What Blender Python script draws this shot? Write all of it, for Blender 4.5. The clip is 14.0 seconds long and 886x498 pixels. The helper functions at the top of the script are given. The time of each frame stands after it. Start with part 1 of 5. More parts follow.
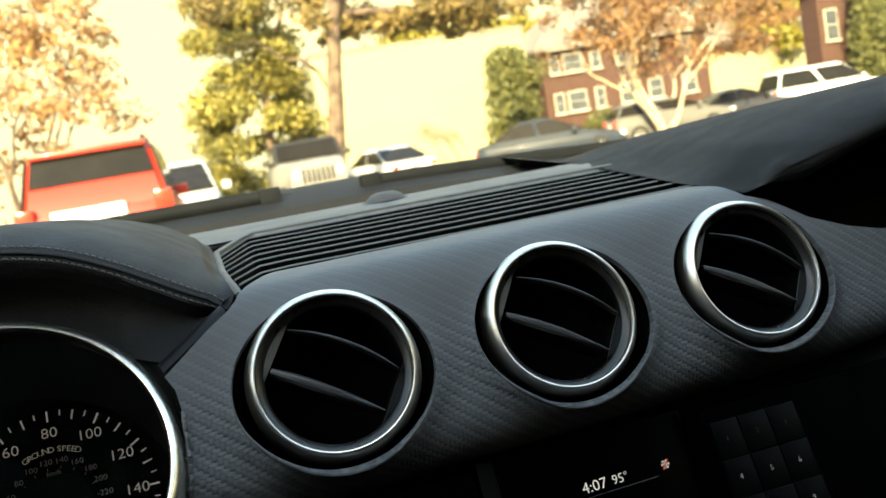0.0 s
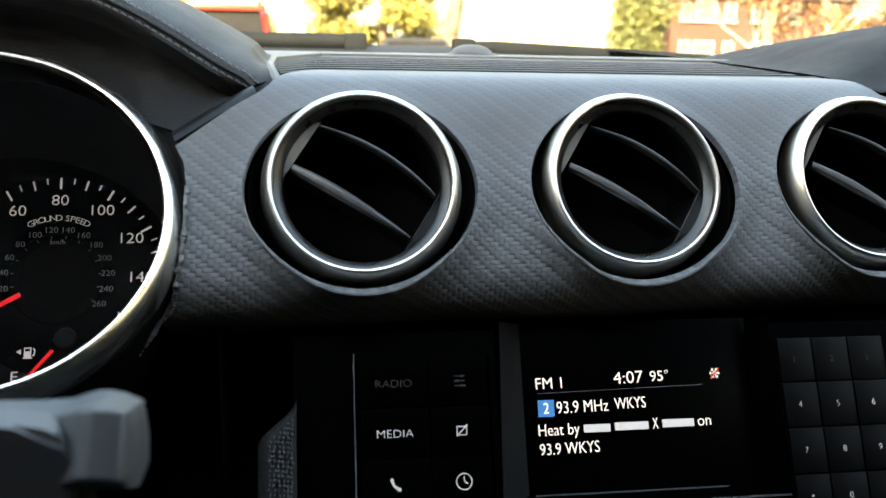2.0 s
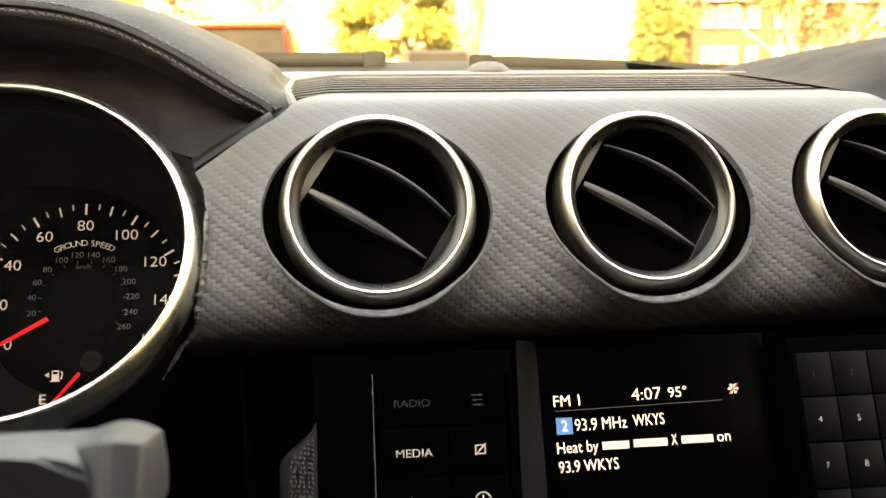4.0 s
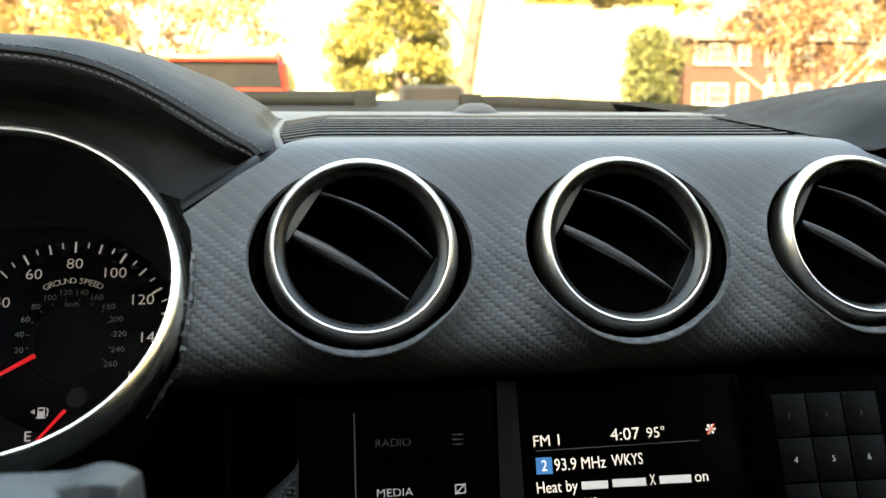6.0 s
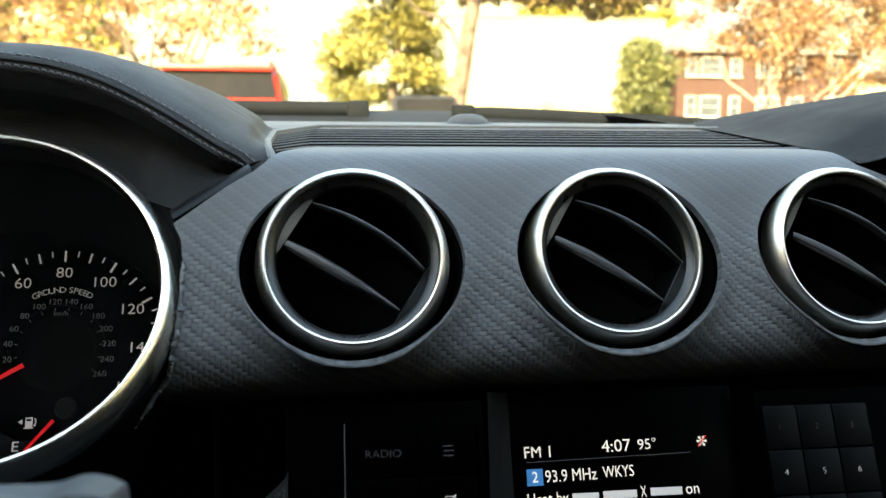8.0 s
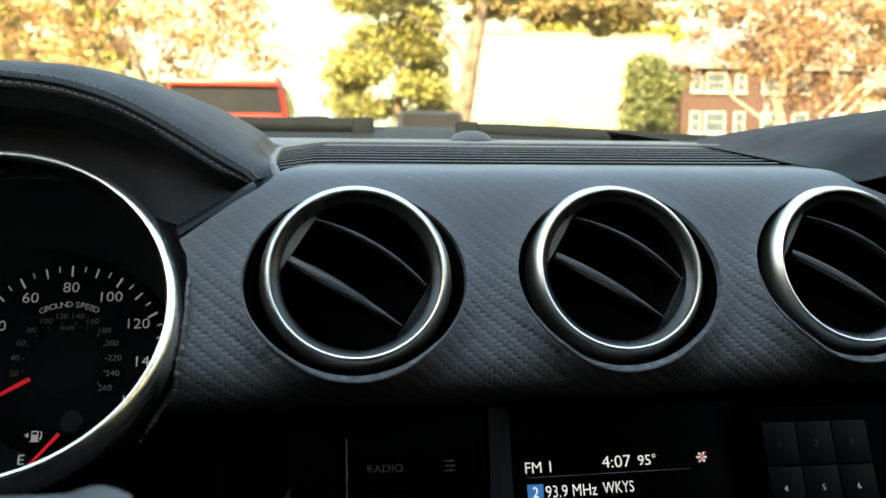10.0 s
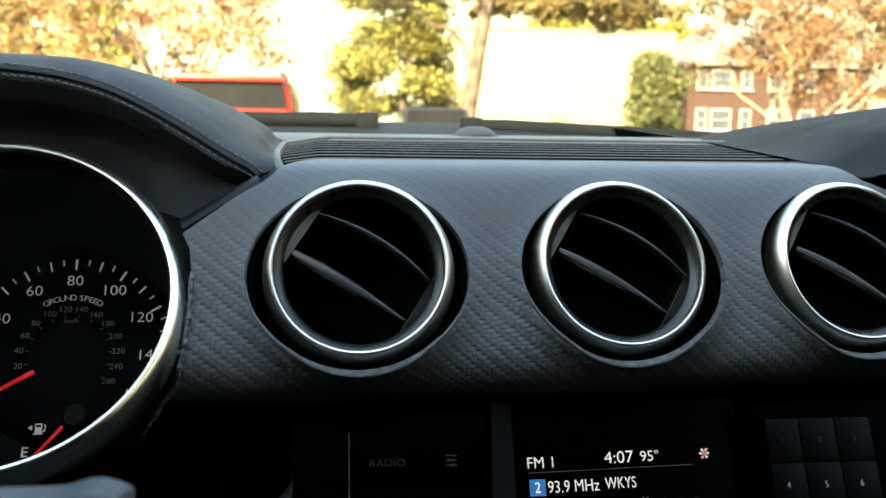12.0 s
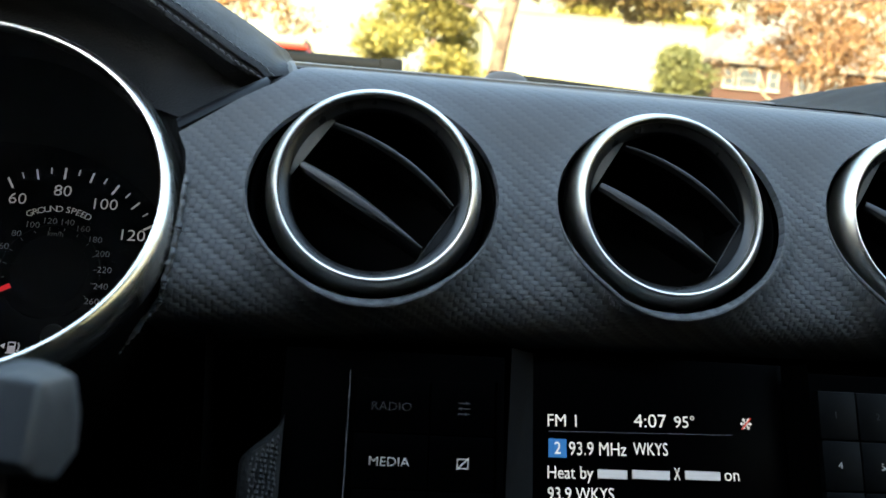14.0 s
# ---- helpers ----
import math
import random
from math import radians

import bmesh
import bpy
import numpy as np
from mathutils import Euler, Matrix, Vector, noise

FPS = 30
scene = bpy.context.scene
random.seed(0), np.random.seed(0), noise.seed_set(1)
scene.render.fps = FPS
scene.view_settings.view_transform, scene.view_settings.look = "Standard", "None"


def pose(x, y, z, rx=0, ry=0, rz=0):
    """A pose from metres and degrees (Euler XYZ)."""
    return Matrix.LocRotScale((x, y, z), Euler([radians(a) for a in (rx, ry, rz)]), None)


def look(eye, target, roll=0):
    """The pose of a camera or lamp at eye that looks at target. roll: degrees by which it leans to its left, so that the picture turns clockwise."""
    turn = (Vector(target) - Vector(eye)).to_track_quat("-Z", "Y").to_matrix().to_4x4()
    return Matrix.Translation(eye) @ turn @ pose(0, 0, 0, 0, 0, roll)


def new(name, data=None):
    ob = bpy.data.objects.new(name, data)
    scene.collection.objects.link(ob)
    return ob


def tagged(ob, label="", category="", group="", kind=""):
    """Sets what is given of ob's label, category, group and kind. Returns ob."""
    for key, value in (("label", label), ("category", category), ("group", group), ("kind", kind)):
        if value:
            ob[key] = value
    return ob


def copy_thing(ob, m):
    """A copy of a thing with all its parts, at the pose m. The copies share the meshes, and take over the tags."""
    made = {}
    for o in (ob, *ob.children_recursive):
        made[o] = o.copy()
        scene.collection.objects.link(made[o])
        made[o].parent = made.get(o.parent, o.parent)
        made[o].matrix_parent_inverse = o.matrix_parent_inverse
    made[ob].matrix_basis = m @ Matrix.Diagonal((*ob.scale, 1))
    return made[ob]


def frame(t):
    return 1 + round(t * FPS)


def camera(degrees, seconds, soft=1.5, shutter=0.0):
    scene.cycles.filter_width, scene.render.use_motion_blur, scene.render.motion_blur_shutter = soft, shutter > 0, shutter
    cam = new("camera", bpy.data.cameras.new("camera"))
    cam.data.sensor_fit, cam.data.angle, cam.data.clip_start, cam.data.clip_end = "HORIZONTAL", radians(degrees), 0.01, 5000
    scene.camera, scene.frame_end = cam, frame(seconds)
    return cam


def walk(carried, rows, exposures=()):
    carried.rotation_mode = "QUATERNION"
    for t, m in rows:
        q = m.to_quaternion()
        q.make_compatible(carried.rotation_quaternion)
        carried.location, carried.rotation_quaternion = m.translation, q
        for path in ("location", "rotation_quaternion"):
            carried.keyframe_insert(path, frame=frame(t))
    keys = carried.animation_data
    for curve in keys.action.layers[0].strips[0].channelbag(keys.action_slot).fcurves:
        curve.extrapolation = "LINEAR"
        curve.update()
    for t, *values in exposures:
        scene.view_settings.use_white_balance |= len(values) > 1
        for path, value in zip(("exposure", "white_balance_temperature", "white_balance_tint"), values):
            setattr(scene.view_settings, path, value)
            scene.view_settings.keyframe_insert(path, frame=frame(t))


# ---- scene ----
cam = camera(54.78, 14.0)
cam.data.dof.use_dof, cam.data.dof.focus_distance, cam.data.dof.aperture_fstop = True, 0.40, 16.0
PATH = [
    (0, (-0.0084, 0.0351, 0.9543), (0.2302, 0.9998, 0.8429), -9.99),
    (0.5, (-0.0237, 0.0363, 0.9390), (0.1655, 0.9982, 0.7415), -7.85),
    (1, (-0.0255, 0.0481, 0.9273), (0.1468, 1.0151, 0.7400), -4.26),
    (1.5, (0.0073, 0.0731, 0.9122), (0.1586, 1.0471, 0.7436), 0.07),
    (2, (0.0111, 0.0772, 0.9075), (0.1476, 1.0481, 0.7107), 0.83),
    (2.5, (0.0094, 0.0780, 0.9074), (0.1311, 1.0488, 0.7003), 0.30),
    (3, (0.0138, 0.0758, 0.9107), (0.1277, 1.0490, 0.7114), -0.15),
    (5.5, (0.0147, 0.0715, 0.9134), (0.1197, 1.0530, 0.7532), -0.46),
    (6, (0.0180, 0.0666, 0.9165), (0.1347, 1.0490, 0.7706), 0.02),
    (6.5, (0.0174, 0.0692, 0.9148), (0.1440, 1.0511, 0.7740), 0.47),
    (7, (0.0175, 0.0702, 0.9146), (0.1473, 1.0517, 0.7737), 0.46),
    (7.5, (0.0177, 0.0683, 0.9152), (0.1461, 1.0501, 0.7756), 0.46),
    (8, (0.0186, 0.0670, 0.9165), (0.1439, 1.0500, 0.7826), 0.32),
    (8.5, (0.0200, 0.0658, 0.9176), (0.1428, 1.0500, 0.7895), 0.20),
    (11, (0.0189, 0.0619, 0.9178), (0.1361, 1.0484, 0.8034), 0.66),
    (11.5, (0.0200, 0.0626, 0.9174), (0.1351, 1.0488, 0.7981), 0.65),
    (12, (0.0198, 0.0627, 0.9171), (0.1344, 1.0487, 0.7961), 0.68),
    (12.5, (0.0186, 0.0623, 0.9163), (0.1329, 1.0483, 0.7945), 0.86),
    (13, (0.0190, 0.0631, 0.9164), (0.1344, 1.0490, 0.7956), 1.03),
    (13.5, (0.0198, 0.0975, 0.8949), (0.1538, 1.0804, 0.7687), 2.81),
    (14, (0.0201, 0.1001, 0.8907), (0.1225, 1.0844, 0.7469), 4.60),
]
walk(cam, [(t, look(eye, target, roll)) for t, eye, target, roll in PATH], [(0.0, 3.15, 9600, 0), (0.5, 3.0, 10000, 2), (1.0, 3.85, 10000, 4), (1.5, 3.95, 9500, 4), (2.1, 4.4, 9400, 6), (2.6, 4.95, 23000, 15), (5.3, 4.66, 21000, 15), (5.9, 4.2, 11200, 6), (6.5, 4.0, 9400, 3), (8.5, 3.75, 9000, 1), (11.0, 3.55, 8500, -1), (13.0, 3.55, 8400, -1), (14.0, 3.6, 7900, 1)])

# ---------- light ----------
SUN_EL, SUN_AZ = radians(26), radians(201)   # azimuth clockwise from +y (ahead)
world = bpy.data.worlds.new("sky")
scene.world = world
world.use_nodes = True
wn = world.node_tree
sky = wn.nodes.new("ShaderNodeTexSky")
sky.sky_type, sky.sun_disc = "NISHITA", False
sky.sun_elevation, sky.sun_rotation = SUN_EL, SUN_AZ
sky.dust_density, sky.ozone_density = 1.2, 1.2
wn.nodes["Background"].inputs[1].default_value = 0.15
wn.links.new(sky.outputs[0], wn.nodes["Background"].inputs[0])
sun = new("sun", bpy.data.lights.new("sun", "SUN"))
sun.data.energy, sun.data.angle, sun.data.color = 2.3, radians(0.6), (1.0, 0.89, 0.68)
sun_from = Vector((math.sin(SUN_AZ) * math.cos(SUN_EL), math.cos(SUN_AZ) * math.cos(SUN_EL), math.sin(SUN_EL)))
sun.matrix_basis = look(sun_from * 50, (0, 0, 0))


# ---------- materials ----------
def mat(name, base, rough=0.5, metal=0.0, var=(8.0, 0.15), bump=None, rough_var=0.0, spec=0.5, coat=0.0, emit=None, warp=None):
    """A surface with colour variation at two scales, and fine relief. var: scale, amount; bump: scale, strength, metres."""
    m = bpy.data.materials.new(name)
    m.use_nodes = True
    nt = m.node_tree
    b = nt.nodes["Principled BSDF"]
    b.inputs["Metallic"].default_value = metal
    b.inputs["Roughness"].default_value = rough
    b.inputs["Specular IOR Level"].default_value = spec
    b.inputs["Coat Weight"].default_value = coat
    tc = nt.nodes.new("ShaderNodeTexCoord")

    def noise_tex(scale, detail=4.0):
        n = nt.nodes.new("ShaderNodeTexNoise")
        n.inputs["Scale"].default_value, n.inputs["Detail"].default_value = scale, detail
        nt.links.new(tc.outputs["Object"], n.inputs["Vector"])
        return n.outputs["Fac"]

    ramp = nt.nodes.new("ShaderNodeMapRange")
    ramp.inputs["From Min"].default_value, ramp.inputs["From Max"].default_value = 0.3, 0.7
    ramp.inputs["To Min"].default_value, ramp.inputs["To Max"].default_value = 1 - var[1], 1 + var[1]
    mul = nt.nodes.new("ShaderNodeMath")
    mul.operation = "MULTIPLY"
    ramp2 = nt.nodes.new("ShaderNodeMapRange")
    ramp2.inputs["From Min"].default_value, ramp2.inputs["From Max"].default_value = 0.3, 0.7
    ramp2.inputs["To Min"].default_value, ramp2.inputs["To Max"].default_value = 1 - var[1] / 2, 1 + var[1] / 2
    nt.links.new(noise_tex(var[0]), ramp.inputs["Value"])
    nt.links.new(noise_tex(var[0] * 14), ramp2.inputs["Value"])
    nt.links.new(ramp.outputs[0], mul.inputs[0])
    nt.links.new(ramp2.outputs[0], mul.inputs[1])
    scale = nt.nodes.new("ShaderNodeVectorMath")
    scale.operation = "SCALE"
    scale.inputs[0].default_value = base
    nt.links.new(mul.outputs[0], scale.inputs["Scale"])
    nt.links.new(scale.outputs[0], b.inputs["Base Color"])
    if rough_var:
        r = nt.nodes.new("ShaderNodeMapRange")
        r.inputs["To Min"].default_value, r.inputs["To Max"].default_value = max(0.02, rough - rough_var), min(1, rough + rough_var)
        r.inputs["From Min"].default_value, r.inputs["From Max"].default_value = 0.3, 0.7
        nt.links.new(noise_tex(var[0] * 3), r.inputs["Value"])
        nt.links.new(r.outputs[0], b.inputs["Roughness"])
    if bump:
        bp = nt.nodes.new("ShaderNodeBump")
        bp.inputs["Strength"].default_value, bp.inputs["Distance"].default_value = bump[1], bump[2]
        nt.links.new(noise_tex(bump[0], 6.0), bp.inputs["Height"])
        nt.links.new(bp.outputs[0], b.inputs["Normal"])
    if emit:
        b.inputs["Emission Color"].default_value = (*emit[0], 1)
        b.inputs["Emission Strength"].default_value = emit[1]
    return m


def leather_mat(name, base, rough, grain=900.0):
    """Leather: a cell grain with fine pores."""
    m = mat(name, base, rough, var=(14.0, 0.10), rough_var=0.06, spec=0.2)
    nt = m.node_tree
    tc = nt.nodes.new("ShaderNodeTexCoord")
    vor = nt.nodes.new("ShaderNodeTexVoronoi")
    vor.inputs["Scale"].default_value = grain
    nt.links.new(tc.outputs["Object"], vor.inputs["Vector"])
    bp = nt.nodes.new("ShaderNodeBump")
    bp.inputs["Strength"].default_value, bp.inputs["Distance"].default_value = 0.35, 0.0006
    nt.links.new(vor.outputs["Distance"], bp.inputs["Height"])
    nt.links.new(bp.outputs[0], nt.nodes["Principled BSDF"].inputs["Normal"])
    return m


def twill_mat(name):
    """Carbon-look wrap: a 2 x 2 twill of raised tows, from UVs in metres."""
    m = bpy.data.materials.new(name)
    m.use_nodes = True
    nt = m.node_tree
    b = nt.nodes["Principled BSDF"]
    uv = nt.nodes.new("ShaderNodeUVMap")
    uv.uv_map = "weave"
    wob = nt.nodes.new("ShaderNodeTexNoise")
    wob.inputs["Scale"].default_value = 60
    nt.links.new(uv.outputs[0], wob.inputs["Vector"])
    sep = nt.nodes.new("ShaderNodeSeparateXYZ")
    nt.links.new(uv.outputs[0], sep.inputs[0])

    def op(kind, a, c=None):
        n = nt.nodes.new("ShaderNodeMath")
        n.operation = kind
        for i, v in enumerate((a, c)):
            if v is None:
                continue
            if isinstance(v, (int, float)):
                n.inputs[i].default_value = v
            else:
                nt.links.new(v, n.inputs[i])
        return n.outputs[0]

    tow = 0.0021
    u = op("DIVIDE", sep.outputs[0], tow)
    v = op("DIVIDE", sep.outputs[1], tow * 0.86)
    u = op("ADD", u, op("MULTIPLY", wob.outputs["Fac"], 0.5))
    diff = op("SUBTRACT", op("FLOOR", u), op("FLOOR", v))
    k = op("FLOORED_MODULO", diff, 4.0)
    warp_up = op("LESS_THAN", k, 1.5)
    fu, fv = op("FRACT", u), op("FRACT", v)
    su, sv = op("SINE", op("MULTIPLY", fu, math.pi)), op("SINE", op("MULTIPLY", fv, math.pi))
    su, sv = op("POWER", su, 0.08), op("POWER", sv, 0.08)
    # each float also rises and dips along its own length
    lu = op("SINE", op("MULTIPLY", op("DIVIDE", op("ADD", op("FLOORED_MODULO", diff, 2.0), op("SUBTRACT", 1.0, fv)), 2.0), math.pi))
    lv = op("SINE", op("MULTIPLY", op("DIVIDE", op("ADD", op("FLOORED_MODULO", diff, 2.0), fu), 2.0), math.pi))
    lu, lv = op("POWER", lu, 0.6), op("POWER", lv, 0.6)
    h1 = op("MULTIPLY", su, op("ADD", op("MULTIPLY", lu, 0.75), 0.25))
    h2 = op("MULTIPLY", sv, op("ADD", op("MULTIPLY", lv, 0.75), 0.25))
    mix = nt.nodes.new("ShaderNodeMix")
    nt.links.new(warp_up, mix.inputs[0])
    nt.links.new(h2, mix.inputs[2])
    nt.links.new(h1, mix.inputs[3])
    # fine threads run along every tow
    thread = nt.nodes.new("ShaderNodeMix")
    nt.links.new(warp_up, thread.inputs[0])
    nt.links.new(op("SINE", op("MULTIPLY", fv, 10 * math.pi)), thread.inputs[2])
    nt.links.new(op("SINE", op("MULTIPLY", fu, 10 * math.pi)), thread.inputs[3])
    height = op("ADD", mix.outputs[0], op("MULTIPLY", thread.outputs[0], 0.05))
    bp = nt.nodes.new("ShaderNodeBump")
    bp.inputs["Distance"].default_value = 0.00048
    nt.links.new(height, bp.inputs["Height"])
    # fades up the face: sky gloss over the weave, put into relief and colour
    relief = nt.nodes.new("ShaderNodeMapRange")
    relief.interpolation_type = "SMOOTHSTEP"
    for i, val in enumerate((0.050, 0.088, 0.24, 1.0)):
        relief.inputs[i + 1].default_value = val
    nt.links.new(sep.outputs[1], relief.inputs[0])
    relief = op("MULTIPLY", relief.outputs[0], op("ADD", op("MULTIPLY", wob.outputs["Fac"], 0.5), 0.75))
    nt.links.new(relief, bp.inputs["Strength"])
    nt.links.new(bp.outputs[0], b.inputs["Normal"])
    # warp and weft differ in tone: their directional sheen put into the colour
    col = nt.nodes.new("ShaderNodeMix")
    col.data_type = "RGBA"
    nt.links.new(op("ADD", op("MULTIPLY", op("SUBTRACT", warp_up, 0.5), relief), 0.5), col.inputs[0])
    col.inputs[6].default_value = (0.1120, 0.1150, 0.1210, 1)
    col.inputs[7].default_value = (0.0815, 0.0835, 0.0875, 1)
    # dips between the tows darken: crease shade put into the colour
    tone = nt.nodes.new("ShaderNodeVectorMath")
    tone.operation = "SCALE"
    nt.links.new(col.outputs[2], tone.inputs[0])
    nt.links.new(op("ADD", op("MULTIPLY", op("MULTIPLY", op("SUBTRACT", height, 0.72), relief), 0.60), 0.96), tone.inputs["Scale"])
    nt.links.new(tone.outputs[0], b.inputs["Base Color"])
    rg = nt.nodes.new("ShaderNodeMapRange")
    rg.inputs["To Min"].default_value, rg.inputs["To Max"].default_value = 0.46, 0.60
    nt.links.new(wob.outputs["Fac"], rg.inputs["Value"])
    nt.links.new(rg.outputs[0], b.inputs["Roughness"])
    b.inputs["Specular IOR Level"].default_value = 0.36
    return m


def glow(name, colour, strength):
    """A backlit or self-lit mark."""
    m = bpy.data.materials.new(name)
    m.use_nodes = True
    b = m.node_tree.nodes["Principled BSDF"]
    b.inputs["Base Color"].default_value = (*[c * 0.5 for c in colour], 1)
    b.inputs["Emission Color"].default_value = (*colour, 1)
    b.inputs["Emission Strength"].default_value = strength
    return m


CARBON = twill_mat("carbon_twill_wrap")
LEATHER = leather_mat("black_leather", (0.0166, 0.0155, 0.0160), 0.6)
# darker copy of the hood leather: shade under the hood put into the colour
LINING_SHADED = leather_mat("shaded_leather", (0.0060, 0.0057, 0.0056), 0.7)
LEATHER_PAD = leather_mat("black_soft_pad", (0.0140, 0.0138, 0.0140), 0.78, 1300)
RIM_LEATHER = leather_mat("wheel_leather", (0.038, 0.040, 0.046), 0.34, 2600)
RIM_LEATHER.node_tree.nodes["Principled BSDF"].inputs["Specular IOR Level"].default_value = 0.5
PAD_LEATHER = leather_mat("console_leather", (0.015, 0.015, 0.0155), 0.5, 420)
THREAD = mat("grey_thread", (0.105, 0.104, 0.103), 0.7, bump=(4000, 0.4, 0.0003))
PAD_THREAD = mat("dark_thread", (0.022, 0.0215, 0.021), 0.6, var=(600, 0.5))
EDGE = mat("wrap_edge", (0.085, 0.086, 0.088), 0.42, var=(300, 0.35), bump=(420, 0.7, 0.0005))
SEAM = mat("seam_black", (0.012, 0.012, 0.012), 0.8)
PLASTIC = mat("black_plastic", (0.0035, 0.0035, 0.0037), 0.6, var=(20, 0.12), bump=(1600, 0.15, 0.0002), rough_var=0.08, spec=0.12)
TOP_PLASTIC = mat("grey_dash_plastic", (0.105, 0.098, 0.088), 0.55, var=(12, 0.10), bump=(1400, 0.2, 0.0003), rough_var=0.06)
GRILLE_PLASTIC = mat("grille_plastic", (0.085, 0.084, 0.083), 0.6, var=(25, 0.1), bump=(1500, 0.1, 0.0002), spec=0.2)
GLOSS_BLACK = mat("gloss_black", (0.008, 0.008, 0.009), 0.16, var=(6, 0.2), rough_var=0.06, bump=(900, 0.03, 0.0001))
STRIP_BLACK = mat("strip_black", (0.006, 0.006, 0.0065), 0.34, var=(6, 0.2), rough_var=0.05, bump=(900, 0.03, 0.0001), spec=0.14)
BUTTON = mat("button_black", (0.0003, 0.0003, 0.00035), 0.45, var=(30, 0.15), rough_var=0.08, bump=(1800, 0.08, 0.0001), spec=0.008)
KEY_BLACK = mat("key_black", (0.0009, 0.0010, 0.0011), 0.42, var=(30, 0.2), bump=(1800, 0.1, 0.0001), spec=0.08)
CUP = mat("cup_black", (0.0045, 0.0045, 0.0047), 0.36, var=(30, 0.1), rough_var=0.06, spec=0.3)
LIP = mat("lip_grey", (0.016, 0.0155, 0.015), 0.30, var=(30, 0.1), rough_var=0.05, spec=0.5)
# near-black: the shade of ducts, gaps and blade sides put into the colour
DEEP = mat("shade_black", (0.0025, 0.0025, 0.0025), 0.8, spec=0.05)
SATIN = mat("satin_metal", (0.82, 0.77, 0.69), 0.35, 1.0, var=(30, 0.04), rough_var=0.02, bump=(1500, 0.01, 0.0001))
BEZEL = mat("bezel_metal", (0.80, 0.78, 0.72), 0.25, 1.0, var=(30, 0.04))
STALK = mat("stalk_grey", (0.034, 0.035, 0.037), 0.5, var=(25, 0.08), bump=(1800, 0.15, 0.0002), rough_var=0.06)
STALK_CAP = mat("stalk_cap_grey", (0.045, 0.046, 0.048), 0.5, var=(25, 0.08), bump=(1800, 0.15, 0.0002), rough_var=0.06)
VANE = mat("vane_black", (0.036, 0.036, 0.037), 0.36, var=(30, 0.1), rough_var=0.06)
TAB_LIT = mat("vent_side_plate_lit", (0.19, 0.175, 0.16), 0.34, var=(30, 0.1))
DIAL = mat("dial_black", (0.0022, 0.0023, 0.0026), 0.55, var=(12, 0.25), rough_var=0.05, spec=0.035)
DIAL_GREY = mat("dial_charcoal", (0.009, 0.009, 0.010), 0.5, var=(12, 0.2), spec=0.2)
INK = glow("backlit_white", (0.92, 0.90, 1.0), 0.017)
INK_DIM = glow("backlit_dim", (0.30, 0.30, 0.32), 0.0040)
WELL_LIT = mat("screen_frame_lit", (0.0022, 0.0022, 0.0023), 0.6, var=(40, 0.3), spec=0.2)
INK_KEY = glow("key_legend", (0.9, 0.9, 0.92), 0.014)
INK_OFF = glow("legend_off", (0.05, 0.05, 0.055), 0.0075)
RED = glow("red_pointer", (1.0, 0.016, 0.03), 0.030)
SCREEN = mat("screen_black", (0.0005, 0.0005, 0.0006), 0.3, spec=0.02)
LIT = glow("screen_white", (0.95, 0.95, 1.0), 0.058)
LIT_SOFT = glow("screen_soft_white", (0.95, 0.95, 1.0), 0.020)
LIT_LINE = glow("screen_line", (0.2, 0.2, 0.22), 0.0012)
LIT_BLUE = glow("screen_blue", (0.03, 0.22, 0.62), 0.038)
LIT_RED = glow("screen_red", (0.9, 0.06, 0.04), 0.045)
RUBBER = mat("rubber", (0.006, 0.0075, 0.0095), 0.75, var=(20, 0.2), bump=(500, 0.2, 0.0004), spec=0.08)
COWL = mat("cowl_plastic", (0.0065, 0.0080, 0.0105), 0.75, var=(10, 0.2), bump=(400, 0.2, 0.0005), spec=0.15)
SHELL = mat("dark_lining", (0.007, 0.007, 0.0074), 0.9, var=(6, 0.1), bump=(300, 0.3, 0.001))
ASPHALT = mat("asphalt", (0.055, 0.054, 0.052), 0.9, var=(0.3, 0.25), bump=(60, 0.5, 0.01))


